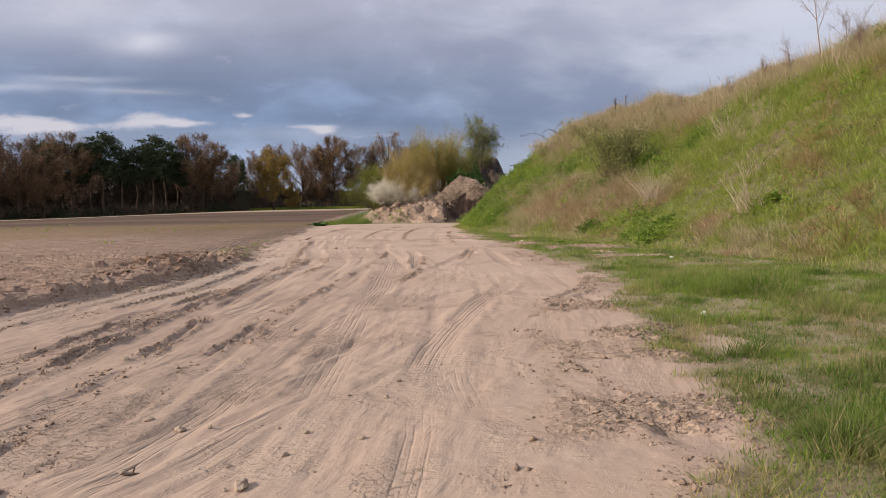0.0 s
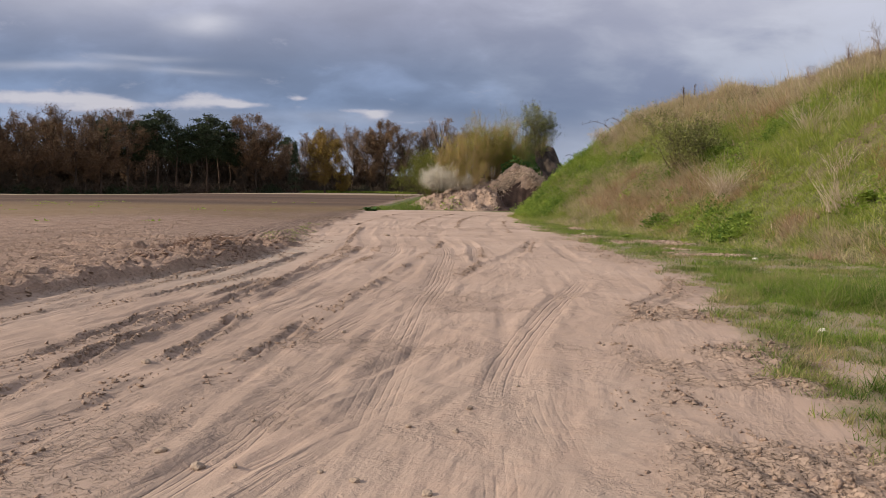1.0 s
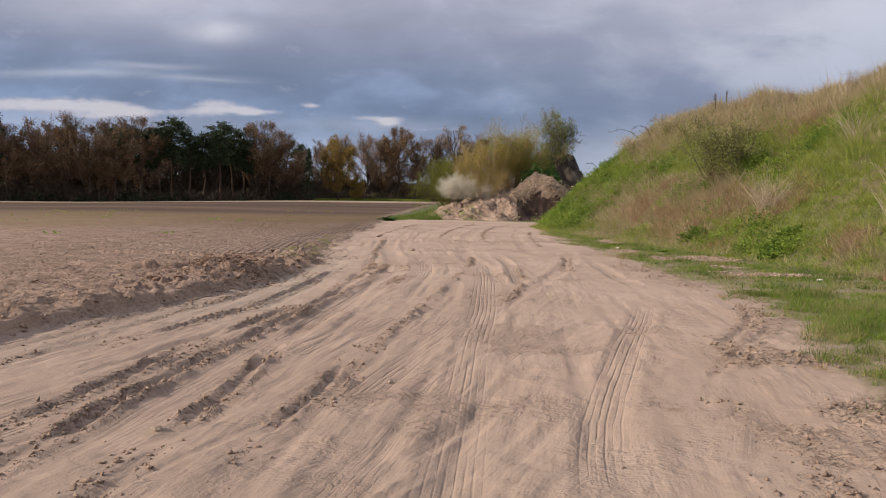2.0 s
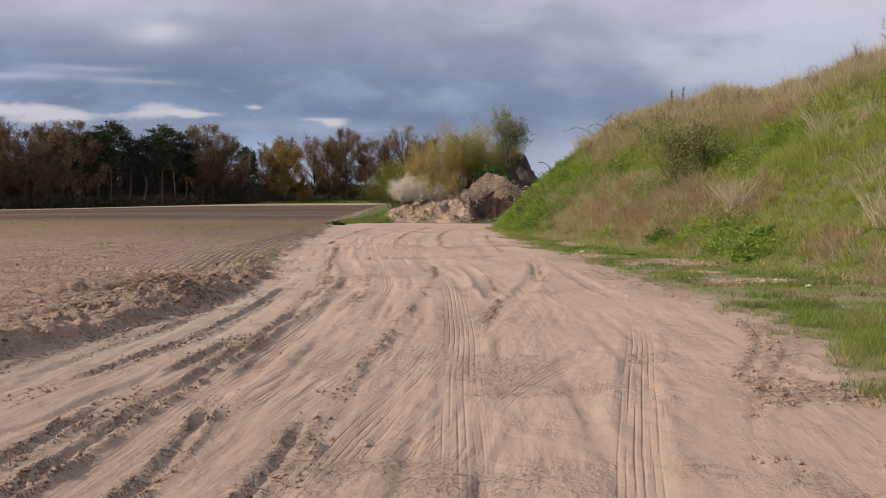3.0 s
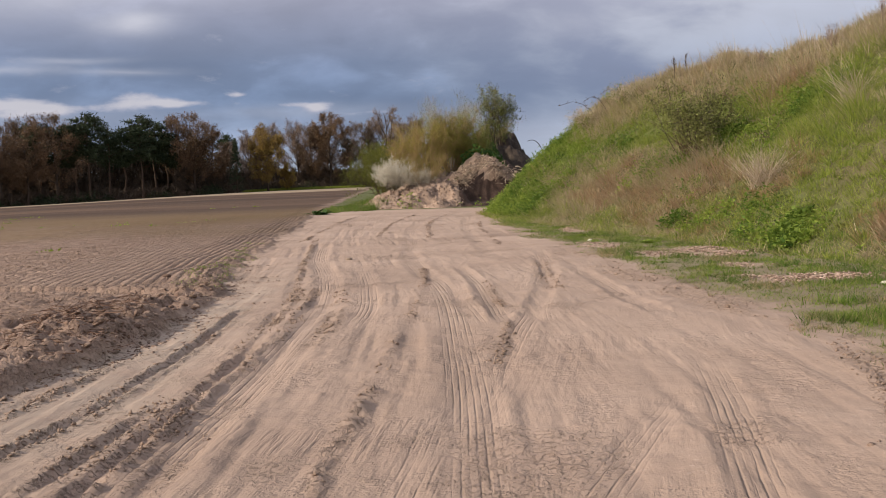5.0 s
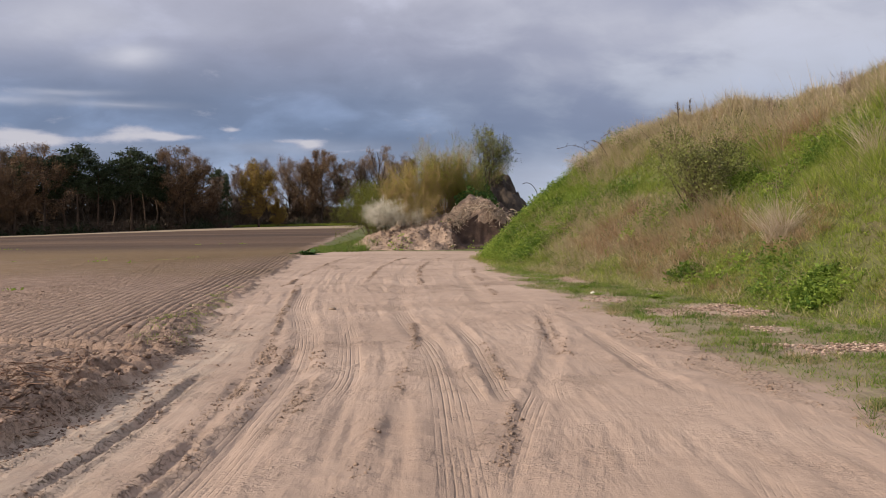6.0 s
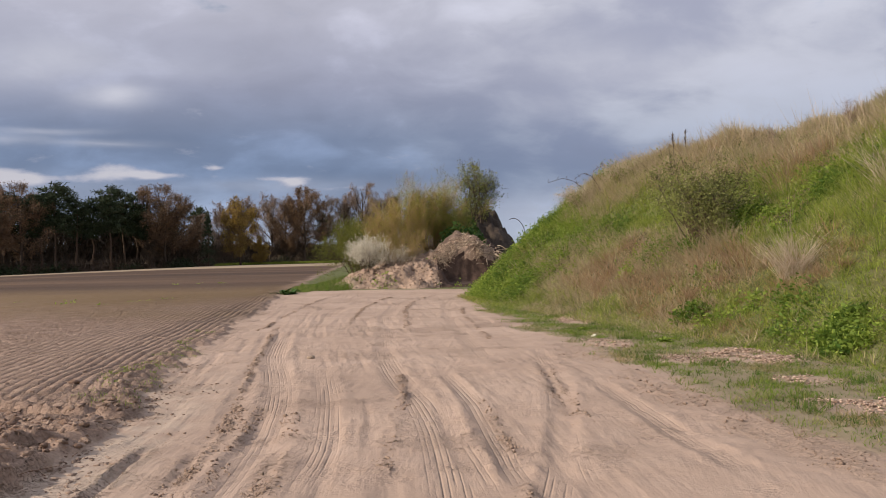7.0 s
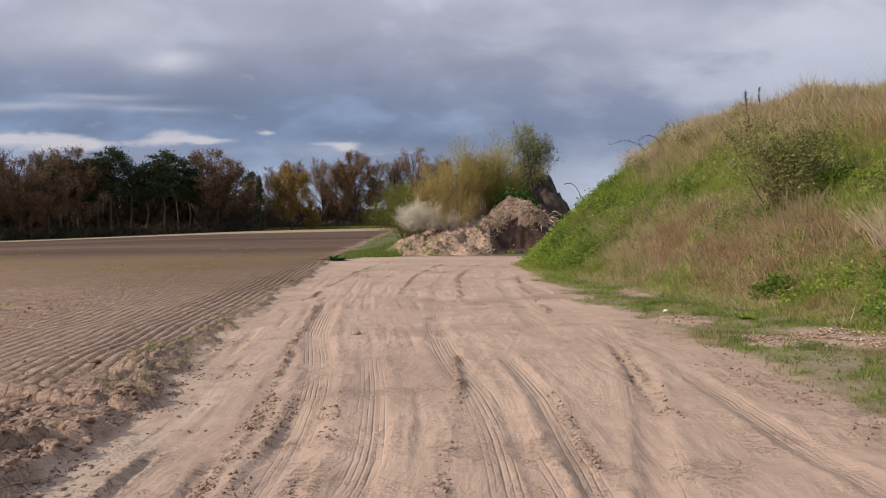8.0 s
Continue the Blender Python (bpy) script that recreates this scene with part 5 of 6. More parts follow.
def dryness(x, y):
    d = toe_distance(x, y)
    patch = step(-0.10, 0.25, fbm(x, y, 1.9, 3, 81) + 0.5 * fbm(x, y, 0.6, 3, 83))
    upper = 0.78 * step(0.52, 0.88, crest(x, y) + 0.45 * fbm(x, y, 1.3, 3, 85))
    low = step(1.6, 0.7, np.hypot((d - 1.7) / 1.0, (y - 30) / 5.5)) * 0.9
    return np.clip(0.28 + np.maximum(0.66 * patch, np.maximum(upper, low * 0.85)) - np.maximum(0.95 * lushness(x, y), 0.82 * near_spots(GREEN_SPOTS, x, y, 80)) * (1 - low), 0, 1)


def scatter(count, x0, x1, y0, y1, seed):
    rng = np.random.default_rng(seed)
    return rng.uniform(x0, x1, count), rng.uniform(y0, y1, count), rng


# turf of the bank: a short thatch, and tussocks standing out of it
def rustiness(x, y, rng):
    band = 0.55 * step(1.5, 0.7, np.hypot((toe_distance(x, y) - 1.5) / 0.9, (y - 29) / 6.5))
    return np.maximum(step(0.0, 0.35, fbm(x, y, 1.9, 3, 84) + band - 0.15), near_spots(RUSSET_SPOTS, x, y, 82)) * rng.uniform(0.3, 1, len(x)) * (1 - 0.7 * lushness(x, y))


x, y, rng = scatter(104000, 2.6, 18.0, 6.0, 48.0, 401)
ok = (toe_distance(x, y) > -0.4) & (crest(x, y) < 1.25)
x, y = x[ok], y[ok]
per = 5
dry, rust = dryness(x, y), rustiness(x, y, rng)
X, Y = np.repeat(x, per) + rng.normal(0, 0.05, len(x) * per), np.repeat(y, per) + rng.normal(0, 0.05, len(x) * per)
tone = np.clip(np.repeat(dry + rng.normal(-0.02, 0.28, len(dry)), per) + rng.normal(0, 0.2, len(X)), 0, 1)
rust = np.clip(np.repeat(rust, per) * rng.uniform(0.3, 1.2, len(X)), 0, 1)
pts = on_ground(X, Y)
pts[:, 2] -= 0.02
length = np.repeat((0.10 + 0.08 * dry) * rng.uniform(0.5, 1.5, len(x)), per)
v, f = blades(pts, length * 1.25, 0.022, rng, 0.9, (-0.1, -0.05))
thing("bank_thatch", "short matted grass on the embankment's slope", "grass", kind="stuff", data=np_mesh("bank_thatch", v, f, GRASS, attrs={"dry": np.repeat(tone, 3), "russet": np.repeat(rust, 3)}))

x, y, rng = scatter(15500, 2.6, 21.0, 4.0, 51.0, 402)
ok = (toe_distance(x, y) > 0.1) & (crest(x, y) < 1.2) & (fbm(x, y, 0.9, 3, 86) > -0.35)
x, y = x[ok], y[ok]
per = 30
dry, rust = dryness(x, y), rustiness(x, y, rng)
size = (0.24 + 0.16 * dry + 0.22 * step(-0.2, 0.5, fbm(x, y, 1.7, 2, 87))) * rng.uniform(0.55, 1.5, len(x)) * (0.7 + 0.4 * step(0.05, 0.4, crest(x, y)) - 0.35 * step(0.7, 0.9, crest(x, y)))
w, r = rng.uniform(0, 2 * math.pi, len(x) * per), np.sqrt(rng.uniform(0, 1, len(x) * per))
S = np.repeat(size, per)
X, Y = np.repeat(x, per) + np.cos(w) * r * S * 0.28, np.repeat(y, per) + np.sin(w) * r * S * 0.28
pts = on_ground(X, Y)
pts[:, 2] -= 0.03
l = S * rng.uniform(0.6, 1.3, len(X)) * (1.1 - 0.35 * r)
k = np.stack([np.cos(w), np.sin(w)], 1) * (r * 0.95)[:, None] + rng.normal(0, 0.22, (len(X), 2)) + np.array([-0.22, -0.06])
tip = pts + np.stack([k[:, 0] * l, k[:, 1] * l, l * (1.05 - 0.30 * r)], 1)
w = rng.uniform(0, 2 * math.pi, len(X))
side = np.stack([np.cos(w), np.sin(w), 0 * w], 1) * 0.008
v, f = np.stack([pts - side, pts + side, tip], 1).reshape(-1, 3), np.arange(len(X) * 3).reshape(-1, 3)
tone = np.clip(np.repeat(np.where(rng.uniform(0, 1, len(x)) < dry, 0.9, 0.05), per) + rng.normal(0, 0.16, len(X)), 0, 1)
rust = np.clip(np.repeat(np.where(rng.uniform(0, 1, len(x)) < rust, 0.85, 0.0), per) * rng.uniform(0.6, 1.1, len(X)), 0, 1)
thing("bank_grass", "rough tussocks of green and dry grass covering the embankment", "grass", kind="stuff", data=np_mesh("bank_grass", v, f, GRASS, attrs={"dry": np.repeat(tone, 3), "russet": np.repeat(rust, 3)}))

# turf of the verge beside the sand, with patches of chips in it
def verge_turf(name, label, count, y0, y1, per, bent, seed):
    x, y, rng = scatter(count, 0.8, 8.6, y0, y1, seed)
    edge = x - along(SAND_EDGE, y) + 0.55 * fbm(x, y, 1.3, 3, 51) + 0.18 * fbm(x, y, 0.3, 2, 52)
    bare = step(-0.30, 0.25, fbm(x, y, 0.9, 3, 59) + 0.25 * step(0, 1.5, edge) + 0.5 * step(-1.6, -0.3, toe_distance(x, y)) + 0.45 * step(13, 10, y) + 0.22)
    for cx, cy, rx, ry, _ in CHIP_PATCHES:
        bare = bare * (0.12 + 0.88 * step(0.75, 1.15, np.hypot((x - cx) / rx, (y - cy) / ry) + 0.35 * fbm(x, y, 0.6, 3, 125)))
    ok = (edge > -0.1) & (toe_distance(x, y) < 0.5) & (rng.uniform(0, 1, len(x)) < bare * (0.25 + 0.75 * step(-0.1, 0.6, edge)))
    x, y = x[ok], y[ok]
    X, Y = np.repeat(x, per) + rng.normal(0, 0.04, len(x) * per), np.repeat(y, per) + rng.normal(0, 0.04, len(x) * per)
    pts = on_ground(X, Y)
    pts[:, 2] -= 0.015
    vary = np.repeat(rng.uniform(0.4, 1.6, len(x)) * (0.6 + 0.7 * step(-0.3, 0.4, fbm(x, y, 0.45, 2, 104))), per)
    tone = 0.4 * step(0.05, 0.5, fbm(x, y, 0.9, 3, 91)) + 0.3 * step(0.6, 0.0, x - along(SAND_EDGE, y)) + rng.normal(0.05, 0.30, len(x))
    tone = np.clip(np.repeat(tone, per) + rng.normal(0.0, 0.18, len(X)), 0, 1)
    if bent:
        tall = np.repeat(step(-0.2, 0.5, fbm(x, y, 1.4, 3, 89)) * step(13, 9, y), per)
        v, f = blades(pts, (0.06 + 0.14 * tall) * vary, 0.009, rng, 0.75)
    else:
        v, f = blades(pts, 0.065 * vary, 0.013, rng, 0.9)
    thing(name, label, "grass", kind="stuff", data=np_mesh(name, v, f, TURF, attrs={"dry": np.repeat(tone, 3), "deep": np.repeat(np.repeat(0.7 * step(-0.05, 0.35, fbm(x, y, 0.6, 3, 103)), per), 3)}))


verge_turf("verge_grass", "green grass tufts on the verge beside the track", 27000, 1.6, 13.5, 20, True, 403)
verge_turf("verge_turf", "short patchy grass on the verge along the bank", 46000, 13.0, 37.0, 10, False, 404)

# leafy weeds in drifts on the bank, in mounds of their own
x, y, rng = scatter(26000, 2.6, 16.0, 8.0, 46.0, 405)
x, y = np.concatenate([x, rng.uniform(2.6, 6.5, 3600)]), np.concatenate([y, rng.uniform(33, 44, 3600)])
ok = (toe_distance(x, y) > 0.0) & (crest(x, y) < 1.1) & (rng.uniform(0, 1, len(x)) < 0.95 * lushness(x, y) * step(-0.5, 0.0, fbm(x, y, 0.9, 3, 88)))
x, y = x[ok], y[ok]
per = 18
mound = 0.10 + 0.42 * rng.uniform(0, 1, len(x)) ** 2.2
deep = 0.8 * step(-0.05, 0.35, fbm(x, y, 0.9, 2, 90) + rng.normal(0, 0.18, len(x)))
w, r = rng.uniform(0, 2 * math.pi, len(x) * per), np.sqrt(rng.uniform(0, 1, len(x) * per))
M = np.repeat(mound, per)
X, Y = np.repeat(x, per) + np.cos(w) * r * M * 0.75, np.repeat(y, per) + np.sin(w) * r * M * 0.75
pts = on_ground(X, Y)
pts[:, 2] += M * np.sqrt(1 - r * r) * rng.uniform(0.55, 1.1, len(X)) + 0.02
v, f = leaves(pts, 0.070, rng, 0.0, 0.5, 0.2)
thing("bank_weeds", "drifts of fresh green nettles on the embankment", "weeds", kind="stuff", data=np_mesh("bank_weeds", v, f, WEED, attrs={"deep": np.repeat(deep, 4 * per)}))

# tall dry stalks along the crest and in patches
x, y, rng = scatter(60000, 2.6, 22.0, 5.0, 50.0, 407)
c = crest(x, y)
want = np.maximum(0.9 * step(0.55, 0.82, c + 0.22 * fbm(x, y, 2.0, 3, 95)), 0.30 * dryness(x, y)) * step(-0.25, 0.35, fbm(x, y, 0.8, 3, 96))
ok = (toe_distance(x, y) > 0.3) & (c < 1.25) & (rng.uniform(0, 1, len(x)) < want)
x, y = x[ok], y[ok]
pts = on_ground(x, y)
high = 0.32 + 0.75 * step(0.55, 0.85, crest(x, y)) * step(38, 30, y) * step(-0.35, 0.35, fbm(x, y, 1.1, 3, 97)) * rng.uniform(0.5, 1.3, len(x))
v, f = blades(pts, high, 0.014, rng, 0.34, (-0.08, 0))
thing("dry_stalks", "pale dry weed stalks along the top of the embankment", "dry grass", kind="stuff", data=np_mesh("dry_stalks", v, f, STRAW))


# lush grass at the corner between field and heap
x, y, rng = scatter(3400, -4.6, 0.2, 44.6, 56.0, 409)
ok = (x > along(FIELD_EDGE, y) - 0.1) & (x < -1.5 + 0.5 * fbm(x, y, 1.0, 2, 101)) & (y > 46.6 - 0.3 * (x + 1.8) + 1.2 * fbm(x, y, 1.2, 3, 99) - 1.2 * step(-2.6, -4.2, x)) & (rng.uniform(0, 1, len(x)) < 0.7)
x, y = np.repeat(x[ok], 9), np.repeat(y[ok], 9)
pts = np.stack([x + rng.normal(0, 0.06, len(x)), y + rng.normal(0, 0.06, len(x)), ground_height(x, y, False) - 0.02], 1)
v, f = blades(pts, (0.10 + 0.50 * step(-4.4, -1.6, x) * step(45.5, 48.5, y)) * (0.7 + 0.6 * fbm(x, y, 1.2, 2, 100)), 0.03, rng, 0.55)
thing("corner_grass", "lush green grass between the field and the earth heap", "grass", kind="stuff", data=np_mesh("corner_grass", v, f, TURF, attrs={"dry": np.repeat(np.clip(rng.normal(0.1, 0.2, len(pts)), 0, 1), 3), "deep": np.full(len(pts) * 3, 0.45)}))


# ------------------------------------------------------------------ single plants on the bank
def rods(count, height, spread_, seed, width=0.007, bend=0.30):
    """A fan of stems from one foot, each bowing outwards."""
    rng = np.random.default_rng(seed)
    segs = []
    for k in range(count):
        w, t = rng.uniform(0, 2 * math.pi), spread_ * math.sqrt(rng.uniform(0.0, 1))
        d = np.array([math.cos(w) * t, math.sin(w) * t, 1.0])
        p = np.array([rng.normal(0, 0.12), rng.normal(0, 0.12), -0.06])
        l, r = height * rng.uniform(0.5, 1.1), width * rng.uniform(0.5, 1.0)
        for j in range(3):
            q = p + d / np.linalg.norm(d) * l / 3
            segs.append((*p, *q, r * (1 - 0.3 * j), r * (1 - 0.3 * (j + 1)) + 0.001))
            p, d = q, d + np.array([math.cos(w), math.sin(w), 0]) * bend * t + rng.normal(0, 0.24, 3)
    return tubes(segs, 3)


def stand(x, y, lift=0.0):
    return pose(x, y, height_at(x, y) + lift)


for i, (x, y, count, high, wide) in enumerate(((7.0, 23.3, 170, 1.25, 0.95), (7.3, 17.3, 120, 0.95, 0.8), (9.6, 24.5, 90, 1.3, 1.0), (8.3, 19.5, 50, 0.8, 0.8), (9.9, 23.0, 60, 1.0, 1.0), (6.5, 35.2, 70, 0.7, 0.9))):
    thing("dry_stem_clump", "fan of pale dry stems standing on the grassy bank", "dry stems", "dry stem clumps",
          data=np_mesh("dry_stem_clump", *rods(count, high, wide, 500 + i), STRAW), at=stand(x, y))

shrub("rose_bush", "thorny bush with small dark leaves on the bank", "bush", (7.1, 27.9, height_at(7.1, 27.9) - 0.05), 17, 1.8, 0.62, 511,
      BARK, THORN_LEAF, 11, 0.06, bushy, (2, 0.34, 0.010, BARK), 0.020, 0.35)
thing("dead_fern_clump", "reddish dead stems at the foot of the thorny bush", "dead stems", data=np_mesh("dead_fern_clump", *rods(190, 0.85, 0.75, 512, 0.011), TWIG), at=stand(7.0, 27.5))
shrub("bramble", "brown bramble thicket with arching canes on the bank's end", "bramble", (6.3, 36.2, height_at(6.3, 36.2) - 0.05), 16, 0.75, 1.7, 513,
      TWIG, HAW_LEAF, 1, 0.05, bushy, (2, 0.22, 0.007, STRAW), 0.009, 0.4, "brambles on the bank")
shrub("bramble", "brown bramble thicket with arching canes on the bank's end", "bramble", (7.5, 35.2, height_at(7.5, 35.2) - 0.05), 14, 0.8, 1.5, 514,
      TWIG, HAW_LEAF, 2, 0.05, bushy, (2, 0.22, 0.007, STRAW), 0.009, 0.4, "brambles on the bank")


def cane(name, label, category, points, r0, r1, mat):
    count = len(points) - 1
    segs = [(*a, *b, r0 + (r1 - r0) * i / count, r0 + (r1 - r0) * (i + 1) / count) for i, (a, b) in enumerate(zip(points, points[1:]))]
    return thing(name, label, category, data=np_mesh(name, *tubes(segs, 5), mat))


def arch(x, y, reach, rise, droop, seed):
    """A cane that rises and bows over to one side, with short side shoots."""
    rng = np.random.default_rng(seed)
    z = height_at(x, y)
    line = []
    for k in range(15):
        t = k / 14
        line.append((x - reach * t ** 1.3 + rng.normal(0, 0.012), y + rng.normal(0, 0.02), z - 0.05 + rise * math.sin(math.pi * t * 0.62) - droop * t ** 3 + rng.normal(0, 0.012)))
    segs = [(*a, *b, 0.011 - 0.0005 * i, 0.011 - 0.0005 * (i + 1)) for i, (a, b) in enumerate(zip(line, line[1:]))]
    for k in range(16):
        p = np.array(line[rng.integers(5, 15)])
        d = rng.normal(0, 0.06, 3) + np.array([0, 0, 0.03])
        segs.append((*p, *(p + d), 0.009, 0.003))
    thing("bramble_cane", "long dark bramble cane arching out from the bank", "bramble cane", "bramble canes", data=np_mesh("bramble_cane", *tubes(segs, 4), BARK))


arch(6.6, 36.2, 1.35, 0.75, 0.15, 516)
arch(6.9, 35.9, 0.9, 0.80, 0.25, 517)
arch(7.3, 35.6, 0.7, 0.6, 0.2, 518)
for i, (x, y, high) in enumerate(((8.75, 34.3, 0.8), (9.25, 34.6, 0.72))):
    z = height_at(x, y)
    rng = np.random.default_rng(520 + i)
    segs = [(x, y, z - 0.05, x + 0.02, y, z + high * 0.5, 0.012, 0.011), (x + 0.02, y, z + high * 0.5, x - 0.01, y, z + high, 0.011, 0.006)]
    for k in range(26):
        t = rng.uniform(0.45, 1.0) * high
        d = rng.normal(0, 0.05, 3)
        segs.append((x, y, z + t, x + d[0], y + d[1], z + t + 0.07, 0.010, 0.003))
    thing("dock_stalk", "dark dead dock stalk standing on top of the bank", "dead stalk", "dock stalks", data=np_mesh("dock_stalk", *tubes(segs, 4), BARK))


def sapling(base, high, seed, label):
    rng = np.random.default_rng(seed)
    segs, tips = [], []
    grow(rng, (0, 0, -0.1), (-0.1, 0, 1), high, 0.010 + 0.006 * high, 0, [(9, 0.45, 0.6, 0.05), (4, 0.5, 0.6, 0.1), (0, 0.5, 0.5, 0.15)], segs, tips, 0.05)
    ob = thing("sapling", label, "sapling", "saplings on the bank", at=pose(*base))
    part("trunk", np_mesh("trunk", *tubes(segs, 4), GREY_TWIG), ob)
    part("crown", np_mesh("crown", *twigs(tips, 4, 0.30, 0.006, rng), GREY_TWIG), ob)


sapling((12.3, 24.3, height_at(12.3, 24.3)), 2.3, 531, "thin bare sapling on top of the bank")
for i, (x, y, high) in enumerate(((11.6, 26.8, 1.1), (12.0, 25.6, 1.3), (12.9, 23.2, 1.4), (13.1, 22.0, 1.4), (13.4, 20.5, 1.3), (11.2, 28.6, 1.0), (10.4, 31.0, 0.8), (13.0, 24.2, 1.5), (13.6, 21.2, 1.2), (13.9, 19.4, 1.3), (12.5, 22.6, 1.1))):
    sapling((x, y, height_at(x, y)), high * 0.75, 540 + i, "low bare twiggy growth on top of the bank")


def dock(x, y, size, seed, label="broad-leaved green dock plant at the foot of the bank", leaf=None):
    """A rosette of broad leaves on short stalks, each leaf with a raised middle."""
    rng = np.random.default_rng(seed)
    verts, faces = [], []
    for k in range(26):
        w, lift = rng.uniform(0, 2 * math.pi), rng.uniform(0.3, 1.6)
        l, wide = size * rng.uniform(0.5, 1.0), size * rng.uniform(0.10, 0.18)
        out = np.array([math.cos(w), math.sin(w), 0])
        side = np.array([-math.sin(w), math.cos(w), 0])
        foot = rng.normal(0, size * 0.12, 3) * np.array([1, 1, 0])
        base = len(verts)
        for t, ww in ((0.0, 0.15), (0.35, 0.9), (0.7, 0.8), (1.0, 0.05)):
            c = foot + out * l * t * (0.5 + 0.5 * t) + np.array([0, 0, lift * l * (t - 0.75 * t * t)])
            verts += [c - side * wide * ww, c + np.array([0, 0, -0.015]), c + side * wide * ww]
        for j in range(3):
            a = base + 3 * j
            faces += [(a, a + 1, a + 4, a + 3), (a + 1, a + 2, a + 5, a + 4)]
    thing("dock_plant", label, "plant", "dock plants", data=np_mesh("dock_plant", np.array(verts), np.array(faces), leaf or WEED, True), at=stand(x, y))


def leafy_clump(x, y, radius, high, seed, label, leaf):
    """Upright stems in a close clump, clothed in leaves from the ground to the tips."""
    rng = np.random.default_rng(seed)
    count = int(60 + 120 * radius)
    w, r = rng.uniform(0, 2 * math.pi, count), radius * np.sqrt(rng.uniform(0, 1, count))
    foot = np.stack([np.cos(w) * r * 0.7, np.sin(w) * r * 0.7, np.full(count, -0.04)], 1)
    foot[:, 2] += ground_height(x + foot[:, 0], y + foot[:, 1]) - height_at(x, y)
    up = high * (1.05 - 0.5 * (r / radius) ** 2) * rng.uniform(0.6, 1.15, count)
    tip = foot + np.stack([np.cos(w) * r * 0.5 + rng.normal(0, 0.05, count), np.sin(w) * r * 0.5 + rng.normal(0, 0.05, count), up], 1)
    ob = thing("nettle_clump", label, "plant", "leafy clumps on the bank", at=stand(x, y))
    part("stalkwork", np_mesh("stalkwork", *tubes(np.concatenate([foot, tip, np.full((count, 1), 0.005), np.full((count, 1), 0.002)], 1), 3), leaf), ob)
    t = rng.uniform(0.12, 1.05, (count, 16, 1))
    pts = (foot[:, None] * (1 - t) + tip[:, None] * t).reshape(-1, 3) + rng.normal(0, 0.018, (count * 16, 3))
    v, f = leaves(pts, 0.080, rng, 0.15, 0.45, 0.2)
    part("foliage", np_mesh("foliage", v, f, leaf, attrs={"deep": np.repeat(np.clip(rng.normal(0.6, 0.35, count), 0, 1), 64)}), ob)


fresh, dark_clump = "fresh green nettle clump at the foot of the bank", "dark green leafy clump growing on the grassy bank"
for i, (x, y, radius, high, label) in enumerate(((6.05, 20.0, 0.34, 0.32, fresh), (5.8, 19.7, 0.20, 0.20, fresh), (6.4, 20.4, 0.22, 0.24, fresh), (5.5, 24.4, 0.30, 0.32, fresh), (6.75, 27.5, 0.35, 0.40, dark_clump),
                                                 (5.0, 35.6, 0.50, 0.42, dark_clump), (5.4, 37.0, 0.50, 0.45, dark_clump),
                                                 (4.4, 35.2, 0.40, 0.36, fresh), (3.6, 36.6, 0.40, 0.36, fresh), (7.9, 27.2, 0.35, 0.28, fresh), (9.3, 26.2, 0.35, 0.30, fresh))):
    leafy_clump(x, y, radius, high, 700 + i, label, WEED)
for i, (x, y, size) in enumerate(((5.5, 24.0, 0.30), (3.6, 25.3, 0.2), (7.6, 16.8, 0.4), (4.3, 22.6, 0.2))):
    dock(x, y, size, 560 + i)
dock(-4.2, 44.4, 0.6, 590, "dark green leafy plant at the corner of the field", IVY_LEAF)
dock(-3.9, 44.7, 0.5, 591, "dark green leafy plant at the corner of the field", IVY_LEAF)


# ------------------------------------------------------------------ stones, clods and chips
ICO = [(0, 0, 1)] + [(0.894 * math.cos(k * 1.2566), 0.894 * math.sin(k * 1.2566), 0.447) for k in range(5)] + \
      [(0.894 * math.cos(k * 1.2566 + 0.628), 0.894 * math.sin(k * 1.2566 + 0.628), -0.447) for k in range(5)] + [(0, 0, -1)]
ICO_FACES = [(0, 1 + k, 1 + (k + 1) % 5) for k in range(5)] + [(1 + k, 6 + k, 1 + (k + 1) % 5) for k in range(5)] + \
            [(1 + (k + 1) % 5, 6 + k, 6 + (k + 1) % 5) for k in range(5)] + [(11, 6 + (k + 1) % 5, 6 + k) for k in range(5)]


def crumbs(points, size, rng, squash=0.75):
    """Small angular crumbs, eight faces each."""
    count = len(points)
    shape = np.array([(1, 0, 0), (0, 1, 0), (-1, 0, 0), (0, -1, 0), (0, 0, 1), (0, 0, -1)])[None] * rng.uniform(0.45, 1.35, (count, 6, 1)) * np.broadcast_to(size, (count,))[:, None, None]
    shape = shape + rng.normal(0, 0.28, (count, 6, 3)) * np.broadcast_to(size, (count,))[:, None, None]
    w = rng.uniform(0, 2 * math.pi, (count, 1))
    shape = np.stack([shape[..., 0] * np.cos(w) - shape[..., 1] * np.sin(w), shape[..., 0] * np.sin(w) + shape[..., 1] * np.cos(w), shape[..., 2] * squash], -1)
    corner = np.array([(0, 1, 4), (1, 2, 4), (2, 3, 4), (3, 0, 4), (1, 0, 5), (2, 1, 5), (3, 2, 5), (0, 3, 5)])
    return (points[:, None] + shape).reshape(-1, 3), (np.arange(count)[:, None, None] * 6 + corner[None]).reshape(-1, 3)


